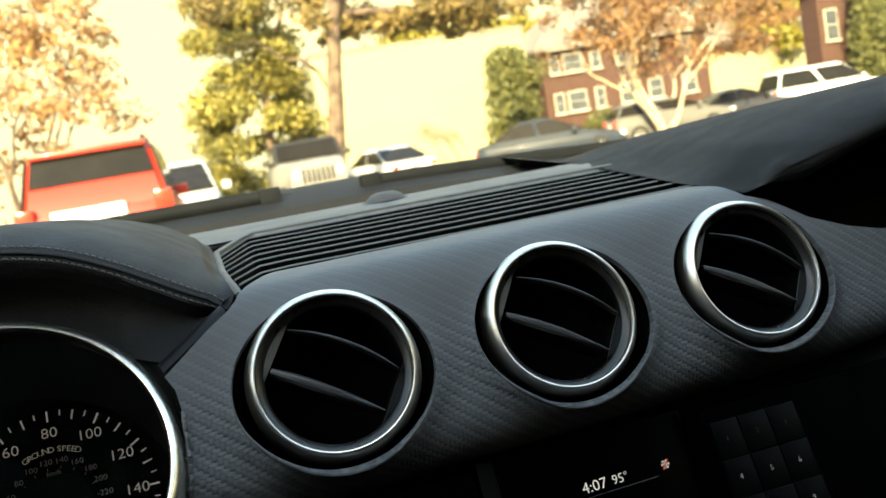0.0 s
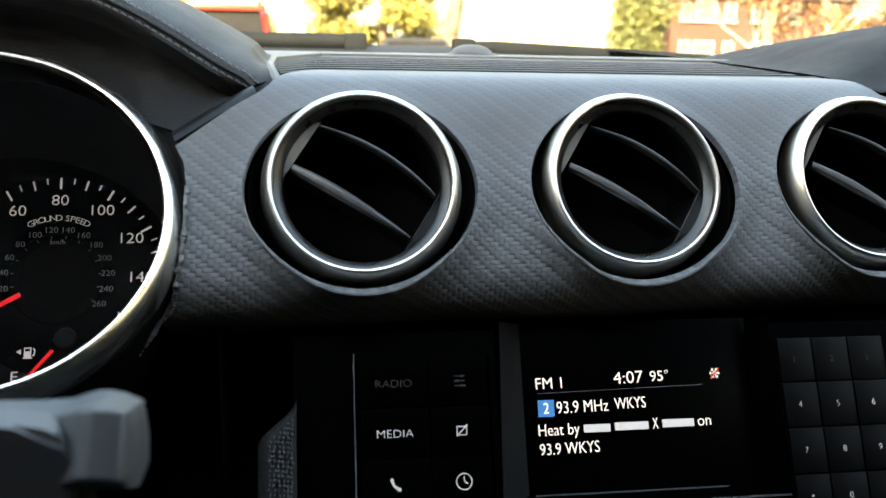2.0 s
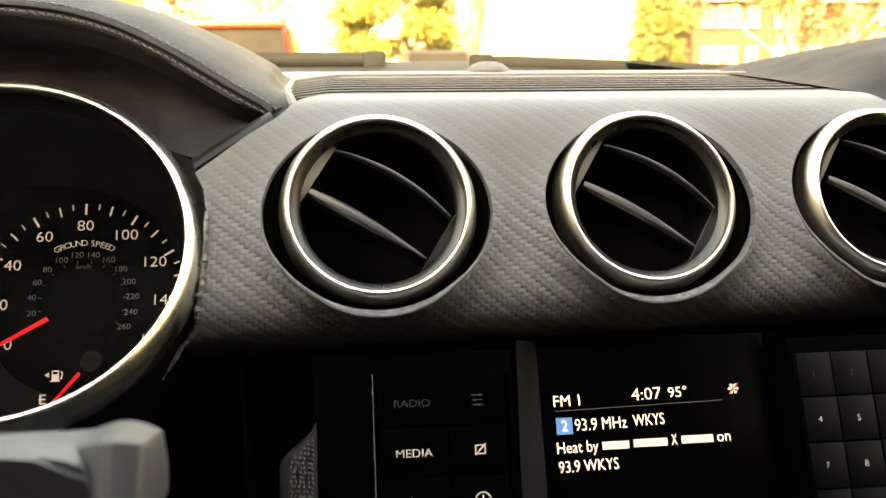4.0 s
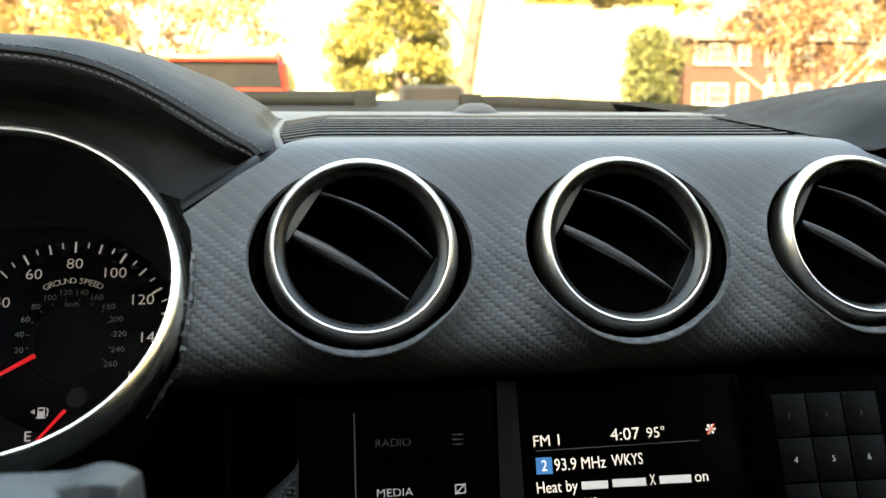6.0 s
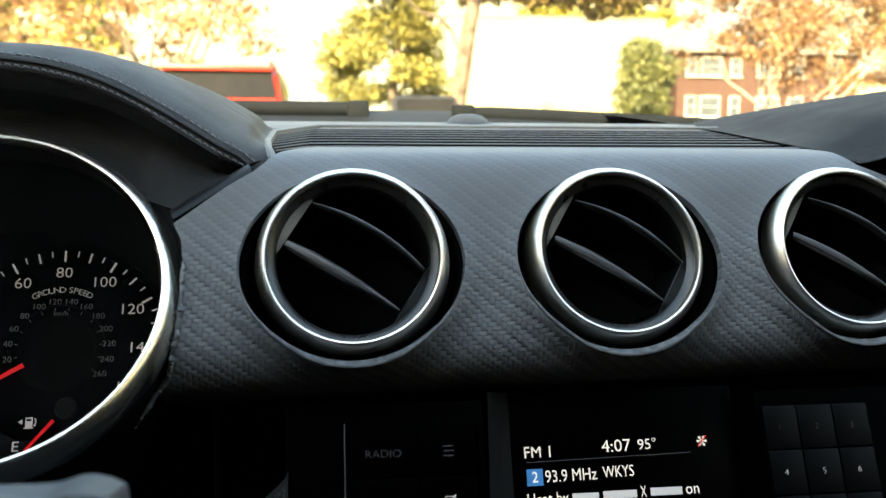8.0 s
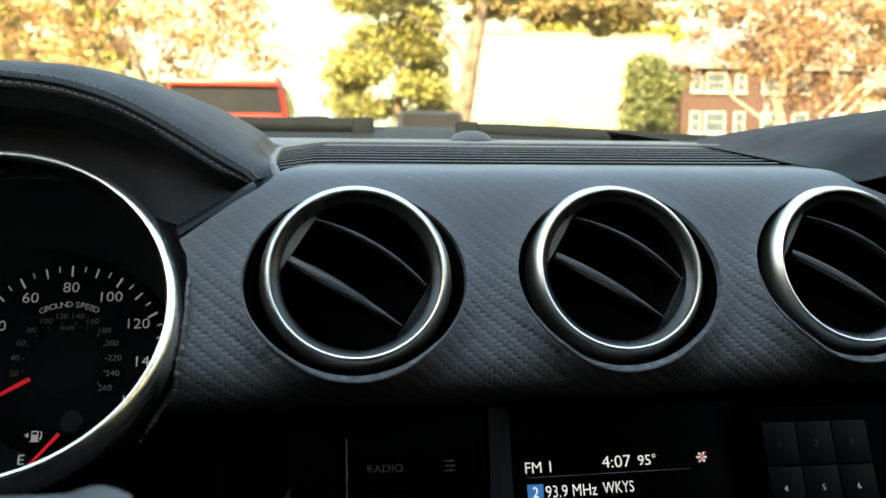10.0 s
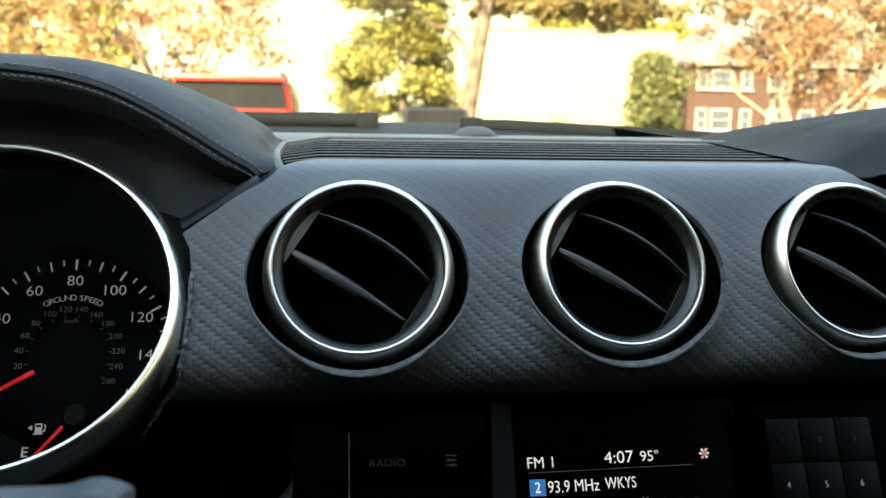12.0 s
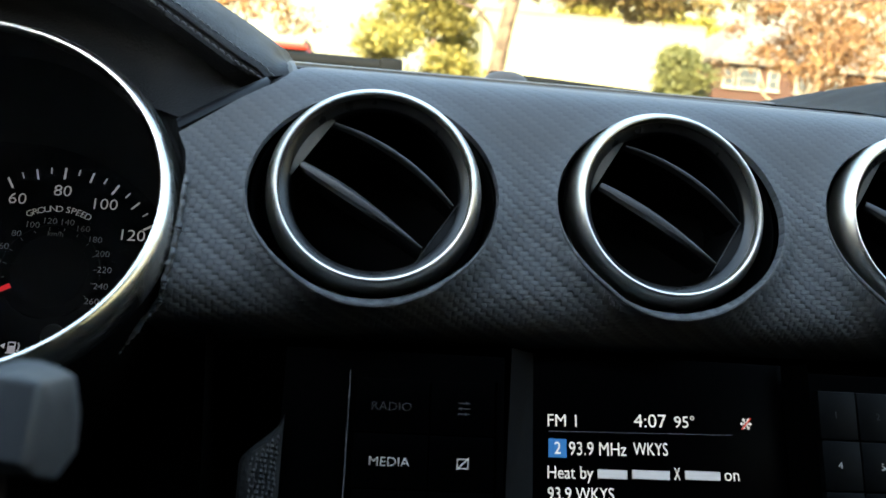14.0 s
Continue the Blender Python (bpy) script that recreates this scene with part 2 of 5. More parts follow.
def clear_mat(name, tint, gloss, rough, dust=0.0):
    """Clear glass: mostly see-through, with a faint sheen and a film of dust."""
    m = bpy.data.materials.new(name)
    m.use_nodes = True
    nt = m.node_tree
    nt.nodes.remove(nt.nodes["Principled BSDF"])
    tr, gl, mx = (nt.nodes.new(n) for n in ("ShaderNodeBsdfTransparent", "ShaderNodeBsdfGlossy", "ShaderNodeMixShader"))
    tr.inputs[0].default_value = (*tint, 1)
    gl.inputs["Roughness"].default_value = rough
    mx.inputs[0].default_value = gloss
    nt.links.new(tr.outputs[0], mx.inputs[1])
    nt.links.new(gl.outputs[0], mx.inputs[2])
    out = mx.outputs[0]
    if dust:
        film, md = nt.nodes.new("ShaderNodeBsdfTranslucent"), nt.nodes.new("ShaderNodeMixShader")
        film.inputs[0].default_value = (0.82, 0.84, 0.84, 1)
        tc, nz, mr = nt.nodes.new("ShaderNodeTexCoord"), nt.nodes.new("ShaderNodeTexNoise"), nt.nodes.new("ShaderNodeMapRange")
        nz.inputs["Scale"].default_value = 3.0
        mr.inputs["To Min"].default_value, mr.inputs["To Max"].default_value = dust * 0.7, dust * 1.3
        nt.links.new(tc.outputs["Object"], nz.inputs["Vector"])
        nt.links.new(nz.outputs["Fac"], mr.inputs["Value"])
        nt.links.new(mr.outputs[0], md.inputs[0])
        nt.links.new(out, md.inputs[1])
        nt.links.new(film.outputs[0], md.inputs[2])
        out = md.outputs[0]
    nt.links.new(out, nt.nodes["Material Output"].inputs[0])
    return m


COVER = clear_mat("dial_cover", (0.96, 0.96, 0.97), 0.0007, 0.15)


# ---------- helpers ----------
def part(name, bm, material, parent=None, label="", smooth=True, angle=35):
    """Link a bmesh as one mesh object under a thing or a part."""
    me = bpy.data.meshes.new(name)
    bmesh.ops.recalc_face_normals(bm, faces=bm.faces)
    bm.to_mesh(me)
    bm.free()
    if smooth:
        me.shade_smooth()
        me.set_sharp_from_angle(angle=radians(angle))
    me.materials.append(material)
    ob = new(name, me)
    if parent:
        ob.parent = parent
    if label:
        ob["label"] = label
    return ob


def thing(name, label, category, group=""):
    ob = new(name)
    ob.empty_display_size = 0.05
    return tagged(ob, label, category, group)


def seat(ob, m):
    """Give a thing built in world places its base, without moving its parts."""
    ob.matrix_basis = m
    for c in ob.children:
        c.matrix_parent_inverse = m.inverted()


def box(bm, lo, hi, bevel=0.0, m=None, segs=2):
    vs = [bm.verts.new((x, y, z)) for x in (lo[0], hi[0]) for y in (lo[1], hi[1]) for z in (lo[2], hi[2])]
    fs = [bm.faces.new([vs[i] for i in q]) for q in ((0, 1, 3, 2), (4, 6, 7, 5), (0, 4, 5, 1), (2, 3, 7, 6), (0, 2, 6, 4), (1, 5, 7, 3))]
    if bevel:
        es = list({e for f in fs for e in f.edges})
        got = bmesh.ops.bevel(bm, geom=es, offset=bevel, segments=segs, affect="EDGES", profile=0.6)
        vs = list({v for v in got["verts"]} | {v for v in vs if v.is_valid})
    if m is not None:
        bmesh.ops.transform(bm, matrix=m, verts=[v for v in vs if v.is_valid])
    return bm


def boxed(lo, hi, bevel=0.0, m=None):
    return box(bmesh.new(), lo, hi, bevel, m)


def lathe(profile, n=96, m=None, bm=None, close=False):
    """Turn a profile of (radius, height) about z."""
    bm = bm or bmesh.new()
    rings = []
    for r, h in profile:
        rings.append([bm.verts.new((r * math.cos(2 * math.pi * i / n), r * math.sin(2 * math.pi * i / n), h)) for i in range(n)])
    pairs = list(zip(rings, rings[1:]))
    if close:
        pairs.append((rings[-1], rings[0]))
    for a, b in pairs:
        for i in range(n):
            j = (i + 1) % n
            bm.faces.new((a[i], a[j], b[j], b[i]))
    if m is not None:
        bmesh.ops.transform(bm, matrix=m, verts=[v for r in rings for v in r])
    return bm


def disc(bm, r, h, n=72, m=None):
    vs = [bm.verts.new((r * math.cos(2 * math.pi * i / n), r * math.sin(2 * math.pi * i / n), h)) for i in range(n)]
    bm.faces.new(vs)
    if m is not None:
        bmesh.ops.transform(bm, matrix=m, verts=vs)
    return bm


def tube(bm, pts, radius, n=10, caps=True, squash=1.0):
    """A round bar along points; radius may be a list."""
    pts = [Vector(p) for p in pts]
    rings = []
    for i, p in enumerate(pts):
        a, b = pts[max(i - 1, 0)], pts[min(i + 1, len(pts) - 1)]
        d = (b - a).normalized()
        s = d.cross(Vector((0, 0, 1)))
        s = s.normalized() if s.length > 1e-4 else Vector((1, 0, 0))
        t = s.cross(d).normalized()
        r = radius[i] if isinstance(radius, (list, tuple)) else radius
        rings.append([bm.verts.new(p + s * (r * math.cos(2 * math.pi * k / n)) + t * (r * squash * math.sin(2 * math.pi * k / n))) for k in range(n)])
    for a, b in zip(rings, rings[1:]):
        for k in range(n):
            bm.faces.new((a[k], a[(k + 1) % n], b[(k + 1) % n], b[k]))
    if caps:
        bm.faces.new(rings[0])
        bm.faces.new(list(reversed(rings[-1])))
    return bm


def sheet(rows, bm=None, closed=False):
    """A surface through rows of points."""
    bm = bm or bmesh.new()
    g = [[bm.verts.new(p) for p in r] for r in rows]
    for a, b in zip(g, g[1:]):
        for i in range(len(a) - 1):
            bm.faces.new((a[i], a[i + 1], b[i + 1], b[i]))
        if closed:
            bm.faces.new((a[-1], a[0], b[0], b[-1]))
    return bm


def prism(outline, h0, h1, m=None, bm=None, bevel=0.0):
    """A flat outline of (x, y) given thickness from h0 to h1."""
    bm = bm or bmesh.new()
    a = [bm.verts.new((x, y, h0)) for x, y in outline]
    b = [bm.verts.new((x, y, h1)) for x, y in outline]
    bm.faces.new(list(reversed(a)))
    top = bm.faces.new(b)
    n = len(outline)
    for i in range(n):
        bm.faces.new((a[i], a[(i + 1) % n], b[(i + 1) % n], b[i]))
    vs = a + b
    if bevel:
        got = bmesh.ops.bevel(bm, geom=list(top.edges), offset=bevel, segments=2, affect="EDGES")
        vs = list(set(got["verts"]) | {v for v in vs if v.is_valid})
    if m is not None:
        bmesh.ops.transform(bm, matrix=m, verts=[v for v in vs if v.is_valid])
    return bm


def smooth_curve(pts, n):
    """Points spread evenly along a rounded line through pts."""
    p = np.array(pts, float)
    d = np.r_[0, np.cumsum(np.linalg.norm(np.diff(p, axis=0), axis=1))]
    tt = np.linspace(0, d[-1], n)
    m = np.gradient(p, d, axis=0)
    i = np.clip(np.searchsorted(d, tt, "right") - 1, 0, len(d) - 2)
    h = (d[i + 1] - d[i])[:, None]
    s = ((tt - d[i])[:, None]) / h
    return (2 * s**3 - 3 * s**2 + 1) * p[i] + (s**3 - 2 * s**2 + s) * h * m[i] + (3 * s**2 - 2 * s**3) * p[i + 1] + (s**3 - s**2) * h * m[i + 1]


def tilted(centre, tilt, yaw=0.0):
    """A frame of reference on a dash face: x along it, y up it, z out of it towards the cabin."""
    t, w = radians(tilt), radians(yaw)
    u = Vector((math.cos(w), math.sin(w), 0))
    ahead = Vector((-math.sin(w), math.cos(w), 0))
    v = ahead * math.sin(t) + Vector((0, 0, math.cos(t)))
    return Matrix.Translation(centre) @ Matrix((u, v, u.cross(v))).transposed().to_4x4()


GLYPHS = {}


def glyphs(text, size, m, wide=1.0, thick=0.0002, align="LEFT", bold=0.0):
    """Lettering in the built-in font as a bmesh; size is the height of a capital."""
    key = (text, align, bold)
    if key not in GLYPHS:
        cu = bpy.data.curves.new("lettering", "FONT")
        cu.body, cu.size, cu.align_x, cu.extrude, cu.offset, cu.resolution_u = text, 1.0, align, 0.01, bold, 3
        tmp = bpy.data.objects.new("lettering", cu)
        GLYPHS[key] = bpy.data.meshes.new_from_object(tmp)
        bpy.data.objects.remove(tmp)
        bpy.data.curves.remove(cu)
    bm = bmesh.new()
    bm.from_mesh(GLYPHS[key])
    k = size / 0.69
    bmesh.ops.transform(bm, matrix=m @ Matrix.Diagonal((k * wide, k, thick / 0.02, 1)), verts=bm.verts)
    return bm


def merge(bms):
    """Join several bmeshes into the first."""
    base = bms[0]
    for other in bms[1:]:
        me = bpy.data.meshes.new("join")
        other.to_mesh(me)
        other.free()
        base.from_mesh(me)
        bpy.data.meshes.remove(me)
    return base


def at(x, y, z=0.0, turn=0.0):
    return pose(x, y, z, 0, 0, turn)

# ---------- dashboard ----------
MID = 0.138          # the car's centre line
dash = thing("dashboard", "black leather dashboard with carbon-look centre panel and slotted grille", "dashboard")

PROFILE = smooth_curve([(0.472, 0.9100), (0.458, 0.9092), (0.4455, 0.9072), (0.4360, 0.9020), (0.4297, 0.8945), (0.4243, 0.885), (0.415, 0.868),
                        (0.4060, 0.850), (0.4007, 0.8390), (0.3985, 0.8325), (0.3984, 0.8265), (0.4005, 0.8205), (0.4050, 0.8150), (0.4120, 0.8105), (0.428, 0.8045), (0.45, 0.799)], 400)
ARC = np.r_[0, np.cumsum(np.linalg.norm(np.diff(PROFILE, axis=0), axis=1))]
S_END = ARC[-1]


def s_of(z):
    """How far down the panel's face a height lies."""
    k = np.argmax(PROFILE[:, 1] <= z)
    return ARC[k]


VENT_Z = 0.8679
S_TURN = s_of(0.8265)
VENTS = [(0.0260, 0.4080, -0.3), (0.1397, 0.4156, 2.4), (0.2509, 0.4209, 2.4)]
HOLE_S, HOLE_A, HOLE_B = s_of(0.8647), 0.0456, 0.0398
HOLE_X = [0.0261, 0.1396, 0.2494]


def hole_gap(x, s):
    """Rough distance outside the nearest vent opening."""
    best = 1.0
    for vx in HOLE_X:
        dx, ds = (x - vx) / HOLE_A, (s - HOLE_S) / HOLE_B
        best = min(best, (math.hypot(dx, ds) - 1) * 0.0455)
    return best


def panel_at(x, s, lift=0.0):
    y, z = np.interp(s, ARC, PROFILE[:, 0]), np.interp(s, ARC, PROFILE[:, 1])
    if x < -0.012 and s > S_TURN:
        # beside the bezel the face runs on downwards before it turns under
        k = min(1.0, (-0.012 - x) / 0.030)
        run, over = min(s - S_TURN, 0.010), max(s - S_TURN - 0.010, 0.0)
        y += k * (0.3984 + 0.35 * run + 1.1 * over - y)
        z += k * (0.8265 - 0.95 * run - 0.50 * over - z)
    e = 0.0015
    dy = np.interp(s + e, ARC, PROFILE[:, 0]) - np.interp(s - e, ARC, PROFILE[:, 0])
    dz = np.interp(s + e, ARC, PROFILE[:, 1]) - np.interp(s - e, ARC, PROFILE[:, 1])
    n = Vector((0, dz, -dy)).normalized()
    g = max(hole_gap(x, s), 0.0)
    low = min(max((s - HOLE_S) / HOLE_B + 0.3, 0.0), 1.0)
    lip = 0.0045 * low * math.exp(-((g / 0.0065) ** 2)) + 0.0012 * math.exp(-((g / 0.004) ** 2))
    bow = 0.0041 + 0.0577 * (x - MID) + 2.3 * max(x - MID - 0.14, 0.0) ** 2
    return Vector((x, y + bow, z)) + n * (lift + lip)


def build_panel():
    from mathutils import geometry
    zs = s_of
    outline = [(0.0055, 0.0050), (0.010, 0.0), (0.247, 0.0), (0.255, 0.006), (0.2585, 0.0145), (0.2620, 0.0280), (0.2665, 0.0370), (0.2780, 0.0435), (0.298, 0.0587), (0.322, 0.0695), (0.348, 0.0773), (0.40, 0.086),
               (0.46, 0.092), (0.47, S_END), (-0.0300, S_END), (-0.0480, S_TURN + 0.042), (-0.0605, S_TURN + 0.031), (-0.0540, S_TURN + 0.018), (-0.0458, zs(0.8235)), (-0.0422, zs(0.8360)), (-0.0406, zs(0.8500)),
               (-0.0402, zs(0.8640)), (-0.0418, zs(0.8750)), (-0.0450, 0.0635), (-0.0245, 0.0470), (-0.0140, 0.0392), (-0.0100, 0.0338), (-0.0080, 0.0290), (-0.0050, 0.0240), (0.0030, 0.0100)]
    edge = []
    for (a, b), (c, d) in zip(outline, outline[1:] + outline[:1]):
        k = max(1, int(math.hypot(c - a, d - b) / 0.004))
        edge += [(a + (c - a) * i / k, b + (d - b) * i / k) for i in range(k)]
    poly = [Vector(p) for p in edge]
    pts, fixed = list(edge), [(i, (i + 1) % len(edge)) for i in range(len(edge))]
    for vx in HOLE_X:
        for ring, off in enumerate((0.0, 0.0012, 0.0026, 0.0045, 0.0075, 0.0115)):
            base = len(pts)
            for i in range(110):
                a = 2 * math.pi * i / 110
                p = (vx + (HOLE_A + off) * math.cos(a), HOLE_S + (HOLE_B + off) * math.sin(a))
                pts.append(p)
            if ring == 0:
                fixed += [(base + i, base + (i + 1) % 110) for i in range(110)]
    x = -0.08
    while x < 0.62:
        step = 0.004 if x < 0.34 else 0.012
        s = 0.002
        while s < S_END:
            if hole_gap(x, s) > 0.014:
                pts.append((x, s))
            s += 0.004
        x += step
    vs, _, fs, _, _, _ = geometry.delaunay_2d_cdt([Vector(p) for p in pts], fixed, [], 0, 1e-6)

    def inside(p):
        hit = False
        for a, b in zip(poly, poly[1:] + poly[:1]):
            if (a.y > p.y) != (b.y > p.y) and p.x < (b.x - a.x) * (p.y - a.y) / (b.y - a.y) + a.x:
                hit = not hit
        return hit

    bm = bmesh.new()
    layer = bm.loops.layers.uv.new("weave")
    verts = [bm.verts.new(panel_at(v.x, v.y)) for v in vs]
    for f in fs:
        c = sum((vs[i] for i in f), Vector((0, 0))) / len(f)
        if hole_gap(c.x, c.y) < 0.0 or not inside(c):
            continue
        face = bm.faces.new([verts[i] for i in f])
        for loop, i in zip(face.loops, f):
            loop[layer].uv = vs[i]
    bmesh.ops.delete(bm, geom=[v for v in bm.verts if not v.link_faces], context="VERTS")
    bm.normal_update()
    # turn the edge inwards for thickness
    rim = [e for e in bm.edges if e.is_boundary]
    sign = 1 if sum(f.normal.y for f in bm.faces) < 0 else -1
    normals = {v: v.normal.copy() * sign for e in rim for v in e.verts}
    got = bmesh.ops.extrude_edge_only(bm, edges=rim)
    for v in (g for g in got["geom"] if isinstance(g, bmesh.types.BMVert)):
        near = min(normals, key=lambda w: (w.co - v.co).length_squared)
        v.co -= normals[near] * 0.0035
    return bm


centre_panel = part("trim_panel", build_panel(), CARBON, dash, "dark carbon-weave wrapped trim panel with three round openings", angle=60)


# rounded edges of the openings and of the panel's side
for vx in HOLE_X:
    turns = np.linspace(0.30, math.pi + 0.10, 91)
    ring_pts = [panel_at(vx + (HOLE_A + 0.0004) * math.cos(a), HOLE_S + (HOLE_B + 0.0004) * math.sin(a), 0.0001) for a in turns]
    part("opening_edge", tube(bmesh.new(), ring_pts, [0.0001 + 0.0008 * min(1.0, (a - 0.30) / 0.9, (math.pi + 0.10 - a) / 0.9) for a in turns], 8), EDGE, centre_panel)
side_pts = [panel_at(x, s_of(z), 0.0003) for x, z in ((-0.0402, 0.866), (-0.0403, 0.857), (-0.0406, 0.850), (-0.0412, 0.843), (-0.0422, 0.836), (-0.0434, 0.830))]
side_pts += [Vector((x, 0.3928 + 0.06 * r, 0.8262 - 1.03 * r)) for x, r in ((-0.0452, 0.0030), (-0.0502, 0.0095), (-0.0550, 0.0160), (-0.0592, 0.0220), (-0.0632, 0.0275))]
side_pts = smooth_curve([tuple(p) for p in side_pts], 90)
rng_edge = np.random.default_rng(31)
fray = np.abs(np.convolve(rng_edge.normal(0, 1, 94), [0.3, 0.4, 0.3], "same")[2:92])
part("side_edge", tube(bmesh.new(), [Vector(p) + Vector((0.00016, -0.0002, 0)) * float(rng_edge.normal()) for p in side_pts], [float((0.0008 + 0.0005 * f) * min(1.0, 0.3 + (89 - i) / 12)) for i, f in enumerate(fray)], 8), EDGE, centre_panel, "frayed cut edge of the weave")


# the soft top, the hood over the instruments and its mirrored brow on the passenger's side
ARCH = np.array([(0.128, 0.8990), (0.146, 0.8998), (0.1535, 0.9018), (0.169, 0.9110), (0.192, 0.9260), (0.215, 0.9380), (0.237, 0.9440), (0.262, 0.9462), (0.32, 0.9468),
                 (0.37, 0.9470), (0.42, 0.9468), (0.48, 0.9462), (0.503, 0.9440), (0.525, 0.9380), (0.56, 0.922), (0.62, 0.90)])
ARCH_D = np.linspace(0.128, 0.62, 160)
ARCH_Z = np.interp(ARCH_D, ARCH[:, 0], ARCH[:, 1])
for _ in range(14):
    ARCH_Z[1:-1] = (ARCH_Z[:-2] + 2 * ARCH_Z[1:-1] + ARCH_Z[2:]) / 4
PASS = np.array([(0.080, 0.889), (0.100, 0.897), (0.115, 0.9020), (0.129, 0.9065), (0.166, 0.9180), (0.20, 0.9280), (0.235, 0.9362), (0.27, 0.9405), (0.33, 0.9440), (0.45, 0.944), (0.52, 0.932), (0.60, 0.91)])
PASS_D = np.linspace(0.08, 0.60, 160)
PASS_Z = np.interp(PASS_D, PASS[:, 0], PASS[:, 1])
for _ in range(14):
    PASS_Z[1:-1] = (PASS_Z[:-2] + 2 * PASS_Z[1:-1] + PASS_Z[2:]) / 4
RISE_Y = [(0.4400, 0.0), (0.448, 0.0035), (0.458, 0.0065), (0.472, 0.0092), (0.49, 0.0106), (0.52, 0.0104), (0.56, 0.0090), (0.62, 0.0060), (0.70, 0.0020), (0.80, -0.004), (0.94, -0.016)]


def arch_at(d, y, side, drop=0.0, rise=0.0):
    """A point of the soft brow: d metres from the centre line; side -1 driver, 1 passenger."""
    if side < 0:
        z = float(np.interp(d + min(y - 0.44, 0.18) * 0.10, ARCH_D, ARCH_Z))
    else:
        z = float(np.interp(d + min(max(y - 0.44, 0.0), 0.16) * 0.10, PASS_D, PASS_Z))
    z += rise - drop
    return Vector((MID + side * d, y, z))


def inner_edge(y, side):
    """Where the brow's inner end meets the grille, from the centre line."""
    if side < 0:
        return float(np.interp(y, [0.4432, 0.447, 0.452, 0.465, 0.50, 0.582, 0.62, 0.70, 0.94], [0.1517, 0.1478, 0.1487, 0.1507, 0.1530, 0.1550, 0.158, 0.178, 0.26]))
    return float(np.interp(y, [0.451, 0.460, 0.469, 0.474, 0.49, 0.70, 0.94], [0.1300, 0.1255, 0.1215, 0.1135, 0.1145, 0.1480, 0.16]))


def brow_front(d):
    """How far forward the passenger brow begins: it stays behind the trim panel's edge."""
    f = min(max((d - 0.126) / 0.046, 0.0), 1.0)
    return 0.4520 - 0.0145 * f * (2 - f)


def settle(p, run, y, reach=0.045):
    """Round the passenger brow's end down on to the grille and the trim panel's edge."""
    low = grille_z(y) + 0.0010 if y >= 0.474 else float(np.interp(y, [0.4515, 0.46, 0.469, 0.474], [0.9035, 0.9065, 0.9085, 0.9111]))
    f = min(run / reach, 1.0)
    f = f * f * (3 - 2 * f)
    p.z = low * (1 - f) + p.z * f + 0.003 * f * (1 - f)
    return p


def hood_at(run, y, drop=0.0, rise=0.0):
    """A point of the driver's hood, run metres from its pointed inner end."""
    g = max(0.0, 1 - run / 0.020) ** 2
    if y < 0.4432:
        y += (0.4432 - y) * g
    p = arch_at(inner_edge(y, -1) + run, y, -1, drop * (1 - g), rise)
    f = min(run / 0.008, 1.0)
    f = f * f * (3 - 2 * f)
    low = grille_z(y) + 0.0014 if y > 0.465 else float(np.interp(y, [0.4432, 0.447, 0.452, 0.458, 0.465], [0.9000, 0.9052, 0.9082, 0.9096, 0.9110]))
    p.z = low * (1 - f) + p.z * f
    return p


def grille_z(y):
    return 0.909 + 0.0562 * (y - 0.455)


